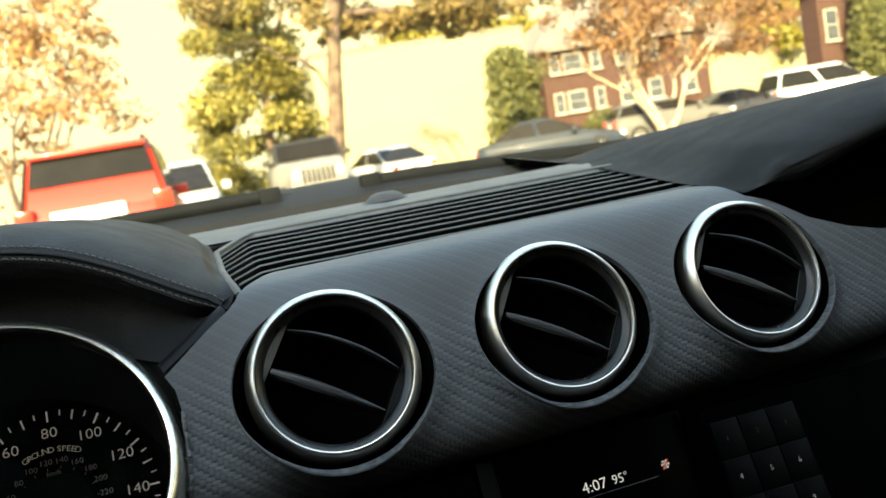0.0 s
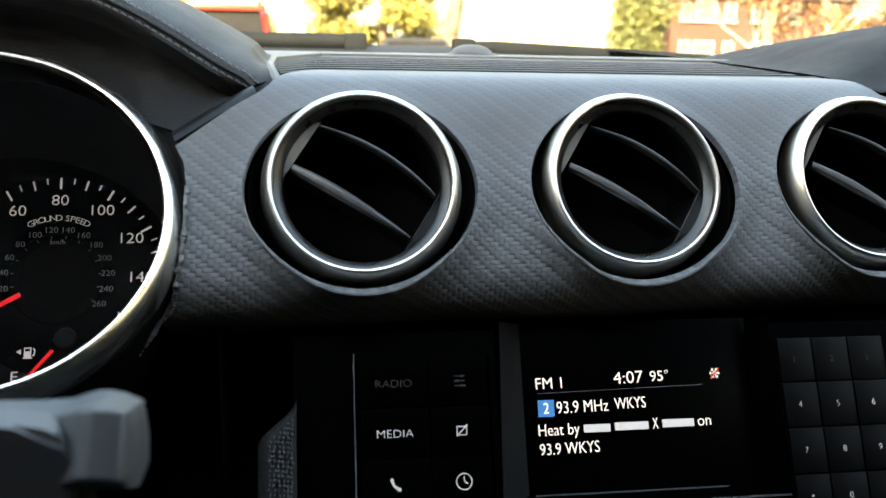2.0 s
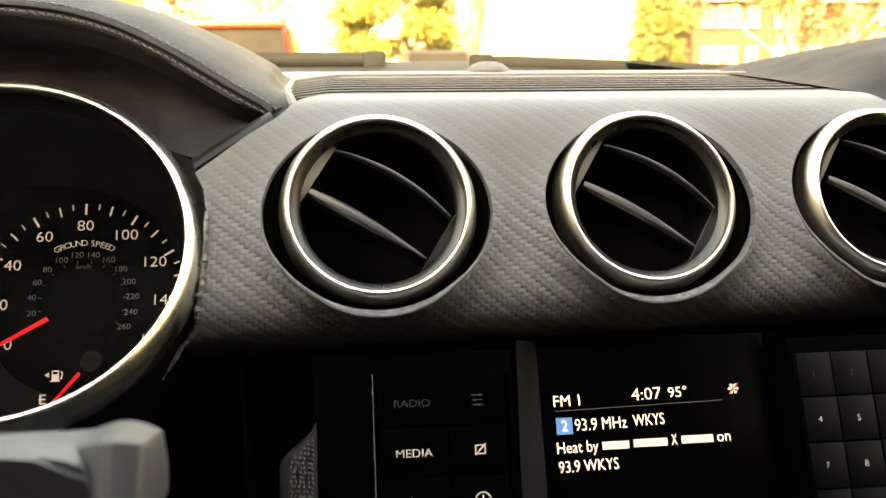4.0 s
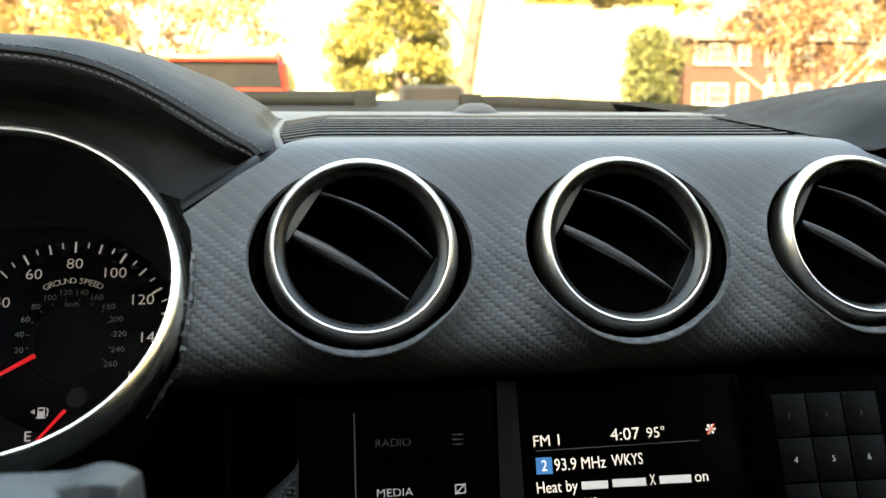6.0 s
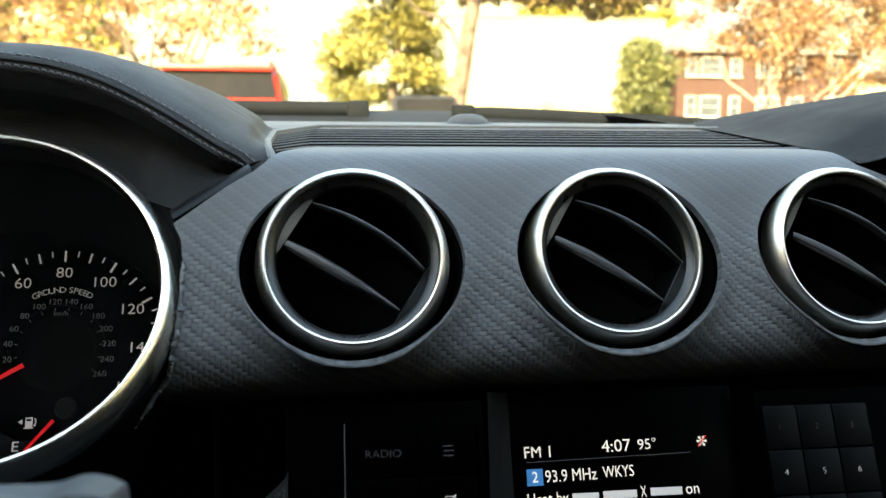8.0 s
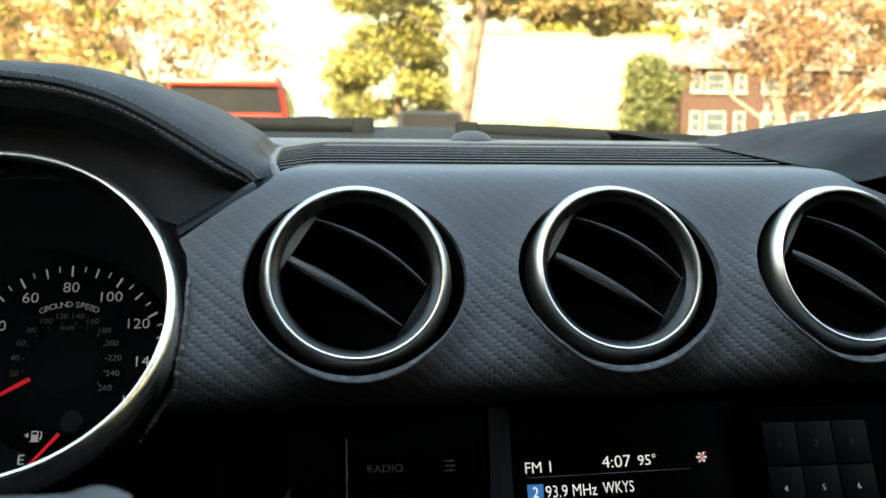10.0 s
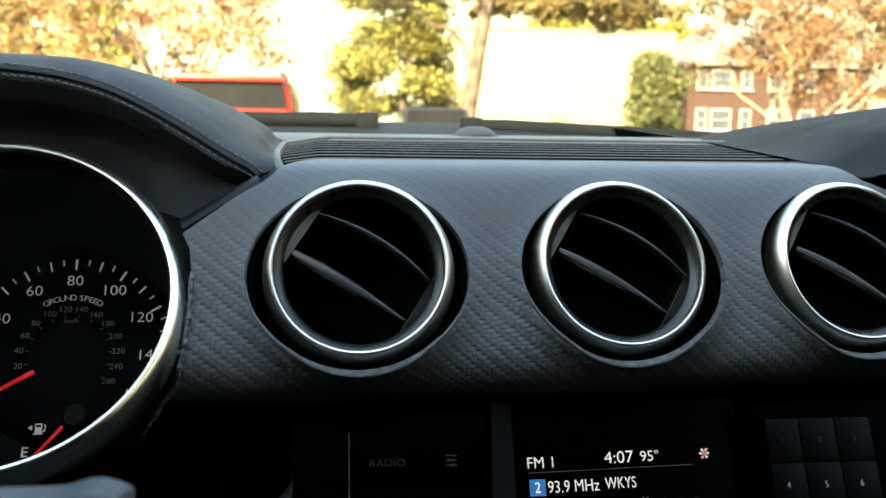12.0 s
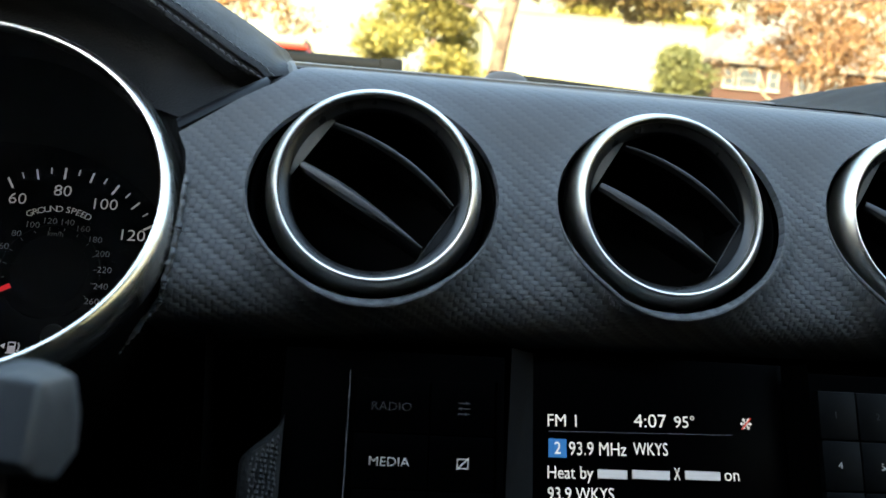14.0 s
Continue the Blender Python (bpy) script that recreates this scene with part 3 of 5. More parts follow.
def brow(side, label):
    rows = []
    lip = ((0.4475, 0.0115), (0.4425, 0.0080), (0.4387, 0.0042)) if side < 0 else ((0.4580, 0.0150), (0.4480, 0.0138), (0.4415, 0.0110), (0.4378, 0.0070), (0.4375, 0.0034))
    start = lambda y: inner_edge(y, side)
    if side < 0:
        runs = 0.45 * np.linspace(0, 1, 140) ** 1.6
        rows += [[hood_at(r, y, drop) for r in runs] for y, drop in lip]
        rows += [[hood_at(r, y, 0.0, rise) for r in runs] for y, rise in RISE_Y]
    else:
        for y, drop in lip:
            # under-edge, closing to a point at the inner end
            d0 = 0.130
            ds = np.linspace(d0, 0.60, 130)
            rows.append([settle(arch_at(d, brow_front(d) + (y - 0.4375) * min(1.0, max(0.02, (d - d0) / 0.03)), side, drop * min(1.0, max(0.03, (d - d0) / 0.035))), d - d0, 0.44, 0.024) for d in ds])
        for y, rise in RISE_Y:
            d0 = start(y)
            ds = d0 + (0.60 - d0) * np.linspace(0, 1, 130) ** 1.5
            rows.append([settle(arch_at(d, max(y, brow_front(d)), side, 0.0, rise), d - d0, y, 0.045 if y > 0.451 else 0.024) for d in ds])
    ob = part("instrument_hood" if side < 0 else "passenger_brow", sheet(rows), LEATHER if side < 0 else LEATHER_PAD, dash, label, angle=70)
    # the hood has a seam cord and two rows of stitches along the front
    if side > 0:
        return ob
    lo, hi, n = 0.0025, 0.43, 150
    cord = [hood_at(lo + (hi - lo) * i / n, 0.4398, 0.0, 0.0004) for i in range(n + 1)]
    part("seam", tube(bmesh.new(), cord, 0.0009, 6), SEAM, ob)
    for y, rise, off in ((0.4371, -0.0024, 0.0), (0.4446, 0.0023, 0.5)):
        bm = bmesh.new()
        line = [hood_at(lo + (hi - lo) * i / 600, y, 0.0, rise) for i in range(601)]
        acc, run, last = [line[0]], 0.0, line[0]
        for p in line[1:]:
            run += (p - last).length
            last = p
            acc.append(p)
            if run > 0.0029:
                a, b = acc[0], acc[-1]
                up = Vector((0, -0.0002 if off == 0 else 0, 0.00055))
                tube(bm, [a + (b - a) * 0.08, a + (b - a) * 0.3 + up, a + (b - a) * 0.7 + up, a + (b - a) * 0.92], [0.0002, 0.00040, 0.00040, 0.0002], 5)
                acc, run = [p], 0.0
        st = part("stitching", bm, THREAD, ob)
        st["kind"] = "stuff"
    return ob


hood = brow(-1, "black leather hood with twin grey stitching over the instruments")
brow(1, "soft black padded brow on the passenger side")

# the flat top between grille and glass
rows = []
for y, z in ((0.648, 0.9190), (0.66, 0.9215), (0.70, 0.9238), (0.730, 0.9250), (0.737, 0.9242), (0.739, 0.9120)):
    rows.append([Vector((x, y + 0.25 * max(0, abs(x - MID) - 0.35) * -1, z)) for x in np.linspace(-0.62, 0.90, 60)])
part("top_pad", sheet(rows), TOP_PLASTIC, dash, "beige-grey textured plastic dash top below the windshield")
rows = [[Vector((x, y - 0.25 * max(0, abs(x - MID) - 0.35), z)) for x in np.linspace(-0.62, 0.90, 30)] for y, z in ((0.738, 0.9110), (0.80, 0.9100), (0.86, 0.9160), (0.89, 0.9180))]
part("defrost_slot", sheet(rows), DEEP, dash, "dark slot between dash top and glass")


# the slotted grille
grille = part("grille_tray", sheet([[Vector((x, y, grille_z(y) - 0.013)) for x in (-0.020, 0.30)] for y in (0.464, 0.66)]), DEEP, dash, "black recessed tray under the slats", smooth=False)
N_SLATS = 8
for i in range(N_SLATS):
    f = (i + 0.5) / N_SLATS
    bow = lambda x: 0.40 * (x - MID) ** 2 * (1 - f)
    line = [(float(np.interp(0.446 + 0.134 * f, [0.451, 0.5, 0.582], [-0.0066, -0.0118, -0.0140])), 0.446 + 0.134 * f), (0.0028 + 0.0012 * f, 0.467 + 0.183 * f - 0.005), (0.006 + 0.0012 * f, 0.467 + 0.183 * f)]
    line += [(x, 0.467 + 0.183 * f + bow(x) * 0.6) for x in np.linspace(0.02, 0.2535 + 0.0285 * f, 14)]
    bm = bmesh.new()
    rows, ribs = [], []
    w = 0.0025
    for x, y in line:
        z = grille_z(y)
        rows.append([Vector((x, y - w, z - 0.0007)), Vector((x, y - w * 0.95, z - 0.0003)), Vector((x, y - w * 0.6, z)), Vector((x, y + w * 0.6, z)), Vector((x, y + w, z - 0.0007))])
        ribs.append([Vector((x, y - w * 0.9, z - 0.013)), Vector((x, y - w * 0.9, z - 0.0005)), Vector((x, y + w * 0.9, z - 0.0006)), Vector((x, y + w * 0.9, z - 0.013))])
    slat = part("slat", sheet(rows, bm), GRILLE_PLASTIC, grille, angle=50)
    # near-black ribs: the shade between the slats put into the colour
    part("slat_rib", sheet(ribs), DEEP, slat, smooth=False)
bm = bmesh.new()
edge = [(-0.0075, 0.4470), (-0.0086, 0.4520), (-0.0108, 0.4650), (-0.0135, 0.500), (-0.0158, 0.582), (0.0020, 0.640), (0.010, 0.655), (0.14, 0.656), (0.292, 0.655)]
rows = []
for i, (x, y) in enumerate(edge):
    z = (0.9042, 0.9068, 0.9092)[i] if i < 3 else grille_z(y)
    wx, wy = (0.0022, 0.0) if i < 5 else (0.0012, 0.002) if i < 7 else (0.0, 0.0028)
    rows.append([Vector((x - wx, y + wy, z - (0.012 if i else 0.001))), Vector((x - wx, y + wy, z + 0.0012)), Vector((x - wx * 0.4, y + wy * 0.4, z + 0.0022)), Vector((x + wx * 0.6, y - wy * 0.6, z + 0.0014)), Vector((x + wx, y - wy, z - (0.010 if i else 0.001)))])
sheet(rows, bm)
bm.verts.ensure_lookup_table()
bm.faces.new([bm.verts[k] for k in range(5)])
part("grille_border", bm, TOP_PLASTIC, grille, "grey raised border strip")

STRIP = Vector((-0.0022, 0.0060, 0.0030))
# gloss strip between hood and panel, the dark inner wall, and the lower dash
rows = []
for f in np.linspace(0, 1, 9):
    p = panel_at(-0.0453 + 0.0303 * f, 0.0618 - 0.0216 * f)
    rows.append([p + Vector((0.0022, 0.0018, -0.0012))] + [p + STRIP * k + Vector((0, 0, 0.0006 * math.sin(math.pi * k))) for k in (0.0, 0.15, 0.35, 0.7, 1.0)])
part("gloss_strip", sheet(rows), STRIP_BLACK, dash, "gloss black strip beside the hood")
low = [[Vector((x, y, z)) for x in np.linspace(-0.030, 0.90, 30)] for y, z in ((0.60, 0.812), (0.455, 0.806), (0.440, 0.795), (0.438, 0.74), (0.47, 0.62), (0.50, 0.45), (0.62, 0.26))]
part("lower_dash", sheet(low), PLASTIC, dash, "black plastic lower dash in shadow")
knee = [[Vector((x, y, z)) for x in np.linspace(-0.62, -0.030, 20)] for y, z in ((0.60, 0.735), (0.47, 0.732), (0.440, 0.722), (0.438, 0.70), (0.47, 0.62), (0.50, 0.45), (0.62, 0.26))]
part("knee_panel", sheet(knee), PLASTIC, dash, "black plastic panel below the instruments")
gap = [[Vector((x, y, z)) for y in (0.40, 0.44, 0.60)] for x, z in ((-0.030, 0.70), (-0.030, 0.76), (-0.030, 0.812))]
# near-black sheets added so that gaps round the cluster stay dark
part("rear_gap_sheet", sheet([[Vector((x, 0.56, z)) for x in (-0.60, 0.02)] for z in (0.69, 0.80, 0.90)]), DEEP, dash, "black sheet added behind the instruments to darken the gap", smooth=False)
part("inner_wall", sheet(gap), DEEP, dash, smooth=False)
part("gap_sheet", sheet([[Vector((x, 0.432, z)) for x in (-0.058, -0.028)] for z in (0.70, 0.790)]), DEEP, dash, "black sheet added below the trim to darken the gap", smooth=False)
back = [[Vector((x, 0.60 - 0.06 * math.sin(math.pi * k / 8), 0.70 + 0.205 * k / 8)) for x in np.linspace(0.29, 0.75, 12)] for k in range(9)]
part("glovebox_face", sheet(back), PLASTIC, dash, "black recessed dash face below the brow")

# stitched pad on the console's flank
pad_rows = []
for k in range(13):
    a = math.pi * k / 12
    g = k / 12
    top = 0.7660 + 0.0200 * g
    pad_rows.append([Vector((-0.0080 - 0.0075 * math.cos(a), 0.3905 - 0.43 * (top - z) - 0.006 * math.sin(a) * w, z)) for z, w in ((top + 0.001, 0.2), (top, 0.8), (top - 0.008, 1.0), (0.740, 1.0), (0.69, 1.0), (0.62, 1.0))])
pad = part("console_pad", sheet(pad_rows), PAD_LEATHER, dash, "black stitched leather pad beside the console")
rng_pad = np.random.default_rng(77)
for dx, thick in ((-0.0022, 0.0005), (-0.0006, 0.0006), (0.0010, 0.0007), (0.0026, 0.0007), (0.0042, 0.0007), (0.0056, 0.0006)):
    bm = bmesh.new()
    for k in range(84):
        z = 0.7755 + 0.9 * dx - 0.135 * k / 84
        y = 0.3848 - 0.43 * (0.779 - z)
        d = Vector((rng_pad.uniform(-0.0006, 0.0006), -0.0005, -0.0015))
        p = Vector((-0.0080 + dx + rng_pad.uniform(-0.0003, 0.0003), y, z))
        r = thick * rng_pad.uniform(0.6, 1.1)
        tube(bm, [p, p + d * 0.5 + Vector((0, -0.0003, 0.0001)), p + d], [r * 0.6, r, r * 0.6], 5)
    st = part("stitching", bm, PAD_THREAD, pad)
    st["kind"] = "stuff"
seat(dash, pose(MID, 0.6, 0.45))


# ---------- round air vents ----------
def build_vent():
    v = thing("air_vent", "round black dashboard air vent with satin metal ring and two vanes", "air vent", "round dashboard vents")
    part("ring", lathe([(0.0400, -0.0112), (0.0397, -0.0085), (0.0394, -0.0062), (0.0388, -0.0042), (0.0380, -0.0026), (0.0371, -0.0012), (0.0363, -0.0003), (0.0356, 0.0001), (0.0350, -0.0001), (0.0346, -0.0008), (0.0344, -0.0030)], 120), SATIN, v, "satin metal ring with a rounded front and sloping flank")
    part("ring_flank", lathe([(0.0428, -0.0190), (0.0424, -0.0150), (0.0410, -0.0130), (0.0399, -0.0108)], 96), GLOSS_BLACK, v, "black flank behind the ring")
    cup = part("cup", lathe([(0.0315, -0.0051), (0.0312, -0.0056), (0.0310, -0.0080)], 96), CUP, v, "black inner cup")
    part("cup_lip", lathe([(0.0345, -0.0028), (0.0338, -0.0031), (0.0326, -0.0040), (0.0318, -0.0048), (0.0315, -0.0051)], 96), LIP, cup, "dark grey satin lip inside the ring")
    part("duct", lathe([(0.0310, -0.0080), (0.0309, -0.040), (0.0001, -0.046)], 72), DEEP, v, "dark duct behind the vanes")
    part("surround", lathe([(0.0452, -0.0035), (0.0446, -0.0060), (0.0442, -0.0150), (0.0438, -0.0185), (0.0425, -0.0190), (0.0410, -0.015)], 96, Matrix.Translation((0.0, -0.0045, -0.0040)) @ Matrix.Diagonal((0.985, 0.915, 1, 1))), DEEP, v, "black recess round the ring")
    rot = Matrix.Rotation(radians(-32.5), 4, "Z")
    for e2, bend, fat in ((0.0112, 0.0056, 1.0), (-0.0087, 0.0004, 2.6)):
        bm = bmesh.new()
        n = 22
        rows, body = [], []
        for i in range(n + 1):
            f = -1 + 2 * i / n
            x = 0.0268 * f
            up = bend * (1 - f * f) * 0.55
            wide = (0.00065 + 0.00060 * (1 - f * f)) * (fat - (fat - 1) * 0.5 * (1 + f))
            front = -0.0040 + 0.0030 * (1 - f * f)
            y = e2 + up
            rows.append([Vector((x, y + wide * 0.9, front - 0.0035)), Vector((x, y + wide, front - 0.0018)), Vector((x, y + wide * 0.55, front - 0.0003)), Vector((x, y, front)), Vector((x, y - wide * 0.55, front - 0.0003)), Vector((x, y - wide, front - 0.0018)), Vector((x, y - wide * 0.9, front - 0.0035))])
            body.append([Vector((x, y + wide * 0.85, front - 0.0030)), Vector((x, y + wide * 0.5, -0.022)), Vector((x, y - wide * 0.5, -0.022)), Vector((x, y - wide * 0.85, front - 0.0030))])
        sheet(rows, bm)
        bmesh.ops.transform(bm, matrix=rot, verts=bm.verts)
        edge_ob = part("vane", bm, VANE, v, "slim black vane with a satin front edge")
        bm = sheet(body)
        bmesh.ops.transform(bm, matrix=rot, verts=bm.verts)
        # upper blade near black, lower one lighter: their shade and light put into colour
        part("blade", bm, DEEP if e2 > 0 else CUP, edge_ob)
    for side in (-1, 1):
        bm = bmesh.new()
        half = math.acos(0.0278 / 0.0313)
        arc = [(0.0313 * math.cos(a), 0.0313 * math.sin(a)) for a in np.linspace(-half, half, 15)]
        rows = [[Vector((side * x, y, -0.0053)) for x, y in arc],
                [Vector((side * (0.0282 + 0.25 * (x - 0.0282)), y, -0.0070)) for x, y in arc],
                [Vector((side * 0.0278, y * 0.99, -0.0076)) for x, y in arc]]
        sheet(rows, bm)
        bmesh.ops.transform(bm, matrix=rot, verts=bm.verts)
        # left plate pale, right one black: the light on them put into the colour
        plate = part("side_plate", bm, TAB_LIT if side < 0 else PLASTIC, v, "side plate of the barrel, pale left and black right for its light")
        bm = sheet([[Vector((side * 0.0278, y * 0.99, -0.0076)) for x, y in arc], [Vector((side * 0.0274, y * 0.98, -0.034)) for x, y in arc]])
        bmesh.ops.transform(bm, matrix=rot, verts=bm.verts)
        # near-black wall: the barrel's inner shade put into the colour
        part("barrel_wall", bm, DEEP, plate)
        if side > 0:
            # added tube that stands in for the highlight along the right plate's edge
            bm = tube(bmesh.new(), [(0.0278, y * 0.97, -0.0074) for x, y in arc], 0.00022, 6)
            bmesh.ops.transform(bm, matrix=rot, verts=bm.verts)
            part("plate_glint", bm, VANE, plate, "thin tube standing in for the edge's highlight")
    return v


vent = build_vent()
vent.matrix_basis = tilted((VENTS[0][0], VENTS[0][1], VENT_Z), 23.6, VENTS[0][2])
for vx, vy, yaw in VENTS[1:]:
    copy_thing(vent, tilted((vx, vy, VENT_Z), 23.6, yaw))


# ---------- instrument cluster ----------
cluster = thing("instrument_cluster", "round speedometer with satin ring, white numerals and red needle", "instrument cluster")
RING = tilted((-0.1138, 0.3905, 0.8608), 37.5, 9.0)
FACE = tilted((-0.116, 0.4952, 0.811), 24.0)
part("bezel_ring", lathe([(0.0741, -0.0098), (0.0740, -0.0086), (0.0736, -0.0066), (0.0728, -0.0046), (0.0716, -0.0026), (0.0703, -0.0011), (0.0691, -0.0001), (0.0682, 0.0003), (0.0673, 0.0000), (0.0667, -0.0012), (0.0664, -0.0030)], 160, RING), BEZEL, cluster, "satin metal bezel ring with a sloping flank")
part("outer_shroud", lathe([(0.0740, -0.0095), (0.0738, -0.0125), (0.0738, -0.0180), (0.0738, -0.085)], 120, RING), DEEP, cluster, "black shroud round the bezel")
rows = []
for k in range(9):
    f = k / 8
    ring_pts = []
    for i in range(97):
        a = 2 * math.pi * i / 96
        p = RING @ Vector((0.0665 * math.cos(a), 0.0665 * math.sin(a), -0.0026))
        q = FACE @ Vector((0.074 * math.cos(a), 0.074 * math.sin(a), 0.0))
        ring_pts.append(p.lerp(q, f))
    rows.append(ring_pts)
part("inner_shroud", sheet(rows), DIAL, cluster, "black funnel down to the dial")
lens = part("lens", disc(bmesh.new(), 0.0664, -0.0028, 96, RING), COVER, cluster, "clear dial cover", smooth=False)
lens.visible_shadow = False
part("dial_face", disc(bmesh.new(), 0.076, 0.0, 96, FACE), DIAL, cluster, "matt black speedometer dial", smooth=False)
part("dial_centre", lathe([(0.0001, 0.0006), (0.0215, 0.0006), (0.0220, 0.0002)], 72, FACE), DIAL, cluster)
band = [(0.060 * math.cos(a), 0.060 * math.sin(a)) for a in np.linspace(radians(196), radians(262), 24)] + [(0.046 * math.cos(a), 0.046 * math.sin(a)) for a in np.linspace(radians(262), radians(196), 24)]
part("dial_band", prism(band, 0.0002, 0.0010, FACE), DIAL_GREY, cluster, "charcoal band behind the fuel gauge", smooth=False)


def dial_angle(mph):
    return radians(90 - (mph - 80) * 1.5)


for mph in range(0, 161, 5):
    if mph % 10 == 0:
        long = mph % 20 == 0
        r0, r1, w, m = (0.0442, 0.0497, 0.00042, INK) if long else (0.0448, 0.0497, 0.00034, INK)
    else:
        r0, r1, w, m = 0.0470, 0.0497, 0.00024, INK
    if mph % 10 == 5:
        r0 = 0.0468
    part("tick", boxed((r0, -w, 0.0004), (r1, w, 0.0007), 0, FACE @ Matrix.Rotation(dial_angle(mph), 4, "Z")), m, cluster, smooth=False)
for mph in range(0, 161, 20):
    a = dial_angle(mph)
    part("numeral", glyphs(str(mph), 0.0052, FACE @ Matrix.Translation((0.0386 * math.cos(a), 0.0386 * math.sin(a) - 0.0026, 0.0004)), 1.12, align="CENTER", bold=-0.012), INK, cluster, smooth=False)
for kmh in range(20, 261, 20):
    a = dial_angle(kmh / 1.609)
    part("small_numeral", glyphs(str(kmh), 0.0028, FACE @ Matrix.Translation((0.0238 * math.cos(a), 0.0238 * math.sin(a) - 0.0014, 0.0008)), 1.1, align="CENTER", bold=-0.012), INK_DIM, cluster, smooth=False)
    part("small_tick", boxed((0.0192, -0.00012, 0.0008), (0.0206, 0.00012, 0.0010), 0, FACE @ Matrix.Rotation(a, 4, "Z")), INK_DIM, cluster, smooth=False)
part("unit_lettering", glyphs("km/h", 0.0022, FACE @ Matrix.Translation((0, 0.0165, 0.0008)), 1.1, align="CENTER"), INK_DIM, cluster, smooth=False)
letters = []
words = "GROUND SPEED"
widths = [1.05, 1.0, 1.1, 1.05, 1.05, 1.05, 0.55, 0.95, 0.95, 0.9, 0.9, 1.05]
pos, total = 0.0, sum(widths)
for ch, w in zip(words, widths):
    a = radians(90) + radians(57) * (0.5 - (pos + w / 2) / total)
    pos += w
    if ch != " ":
        letters.append(glyphs(ch, 0.0029, FACE @ Matrix.Rotation(a - radians(90), 4, "Z") @ Matrix.Translation((0, 0.0282, 0.0005)), 1.12, align="CENTER", bold=-0.014))
part("curved_lettering", merge(letters), INK_KEY, cluster, smooth=False)
part("needle", prism([(0.0168, -0.0010), (0.0462, -0.0005), (0.0468, 0.0), (0.0462, 0.0005), (0.0168, 0.0010)], 0.0030, 0.0042, FACE @ Matrix.Rotation(dial_angle(0) - radians(1), 4, "Z")), RED, cluster, "glowing red needle at zero", smooth=False)
part("needle_hub", lathe([(0.0001, 0.0014), (0.0150, 0.0012), (0.0168, 0.0008), (0.0168, 0.0006)], 60, FACE), DIAL, cluster, "black needle hub")
fuel = FACE @ Matrix.Translation((0.0057, -0.0290, 0))
part("fuel_hub", lathe([(0.0001, 0.0026), (0.0046, 0.0024), (0.0052, 0.0006)], 36, fuel), DIAL_GREY, cluster)
part("fuel_needle", prism([(0.0075, -0.0008), (0.0258, -0.0005), (0.0258, 0.0005), (0.0075, 0.0008)], 0.0020, 0.0028, fuel @ Matrix.Rotation(radians(229), 4, "Z")), RED, cluster, "red fuel needle near empty", smooth=False)
part("fuel_letter", glyphs("E", 0.0046, FACE @ Matrix.Translation((-0.0178, -0.0484, 0.0012)), 1.1), INK, cluster, smooth=False)
PUMP = FACE @ Matrix.Translation((-0.0105, -0.0352, 0.0012))
bm = prism([(-0.0016, -0.0024), (0.0016, -0.0024), (0.0016, 0.0024), (-0.0016, 0.0024)], 0, 0.0002, PUMP)
prism([(-0.0022, -0.0028), (0.0022, -0.0028), (0.0022, -0.0023), (-0.0022, -0.0023)], 0, 0.0002, PUMP, bm)
prism([(-0.0050, 0.0004), (-0.0030, 0.0016), (-0.0030, -0.0008)], 0, 0.0002, PUMP, bm)
prism([(0.0020, -0.0015), (0.0030, -0.0018), (0.0034, 0.0010), (0.0026, 0.0022), (0.0023, 0.0018), (0.0029, 0.0008), (0.0026, -0.0012), (0.0020, -0.0010)], 0, 0.0002, PUMP, bm)
pump = part("fuel_pump_symbol", bm, INK, cluster, smooth=False)
part("pump_window", prism([(-0.0011, 0.0006), (0.0011, 0.0006), (0.0011, 0.0018), (-0.0011, 0.0018)], 0.0002, 0.0004, PUMP), DIAL, pump, smooth=False)
# leather underside from the hood's lip to the bezel
rows = []
for k in range(7):
    f = k / 6
    line = []
    for i in range(60):
        g = i / 59
        d = 0.1490 + (0.42 - 0.1490) * g
        lip = hood_at(d - 0.1490, 0.4475, 0.0115)
        if lip.x > -0.062:
            k = max(0.0, (-0.0137 - lip.x) / 0.0483)
            q = panel_at(-0.0150 - 0.0303 * k, 0.0402 + 0.0216 * k) + STRIP
        else:
            phi = np.interp(lip.x, [-0.28, -0.20, -0.16, -0.12, -0.09, -0.062], [172, 140, 114, 84, 56, 33])
            q = RING @ Vector((0.0740 * math.cos(radians(phi)), 0.0740 * math.sin(radians(phi)), -0.010))
        p = lip.lerp(q, f)
        p.y += (0.004 + 0.010 * min(1.0, max(0.0, (-0.02 - lip.x) / 0.08))) * math.sin(math.pi * f)
        line.append(p)
    rows.append(line)
part("hood_lining", sheet(rows), LINING_SHADED, cluster, "black leather lining under the hood", angle=89)
rows = []
for k in range(13):
    phi = radians(48 - 58 * k / 12)
    q = RING @ Vector((0.0742 * math.cos(phi), 0.0742 * math.sin(phi), -0.0105))
    p = panel_at(-0.0435, 0.0622 + (s_of(0.858) - 0.0622) * k / 12) + Vector((0.0015, 0.0045, -0.001))
    rows.append([q.lerp(p, f) + Vector((0, 0.004 * math.sin(math.pi * f), 0)) for f in (0, 0.25, 0.5, 0.75, 1)])
part("lining_corner", sheet(rows), LINING_SHADED, cluster, "black lining between bezel and trim panel", angle=89)
seat(cluster, pose(-0.116, 0.5, 0.74))

# ---------- head unit ----------
radio = thing("head_unit", "black car radio with small lit colour screen and number keys", "car radio")
HU = tilted((0, 0.3865, 0.778), 25.0)


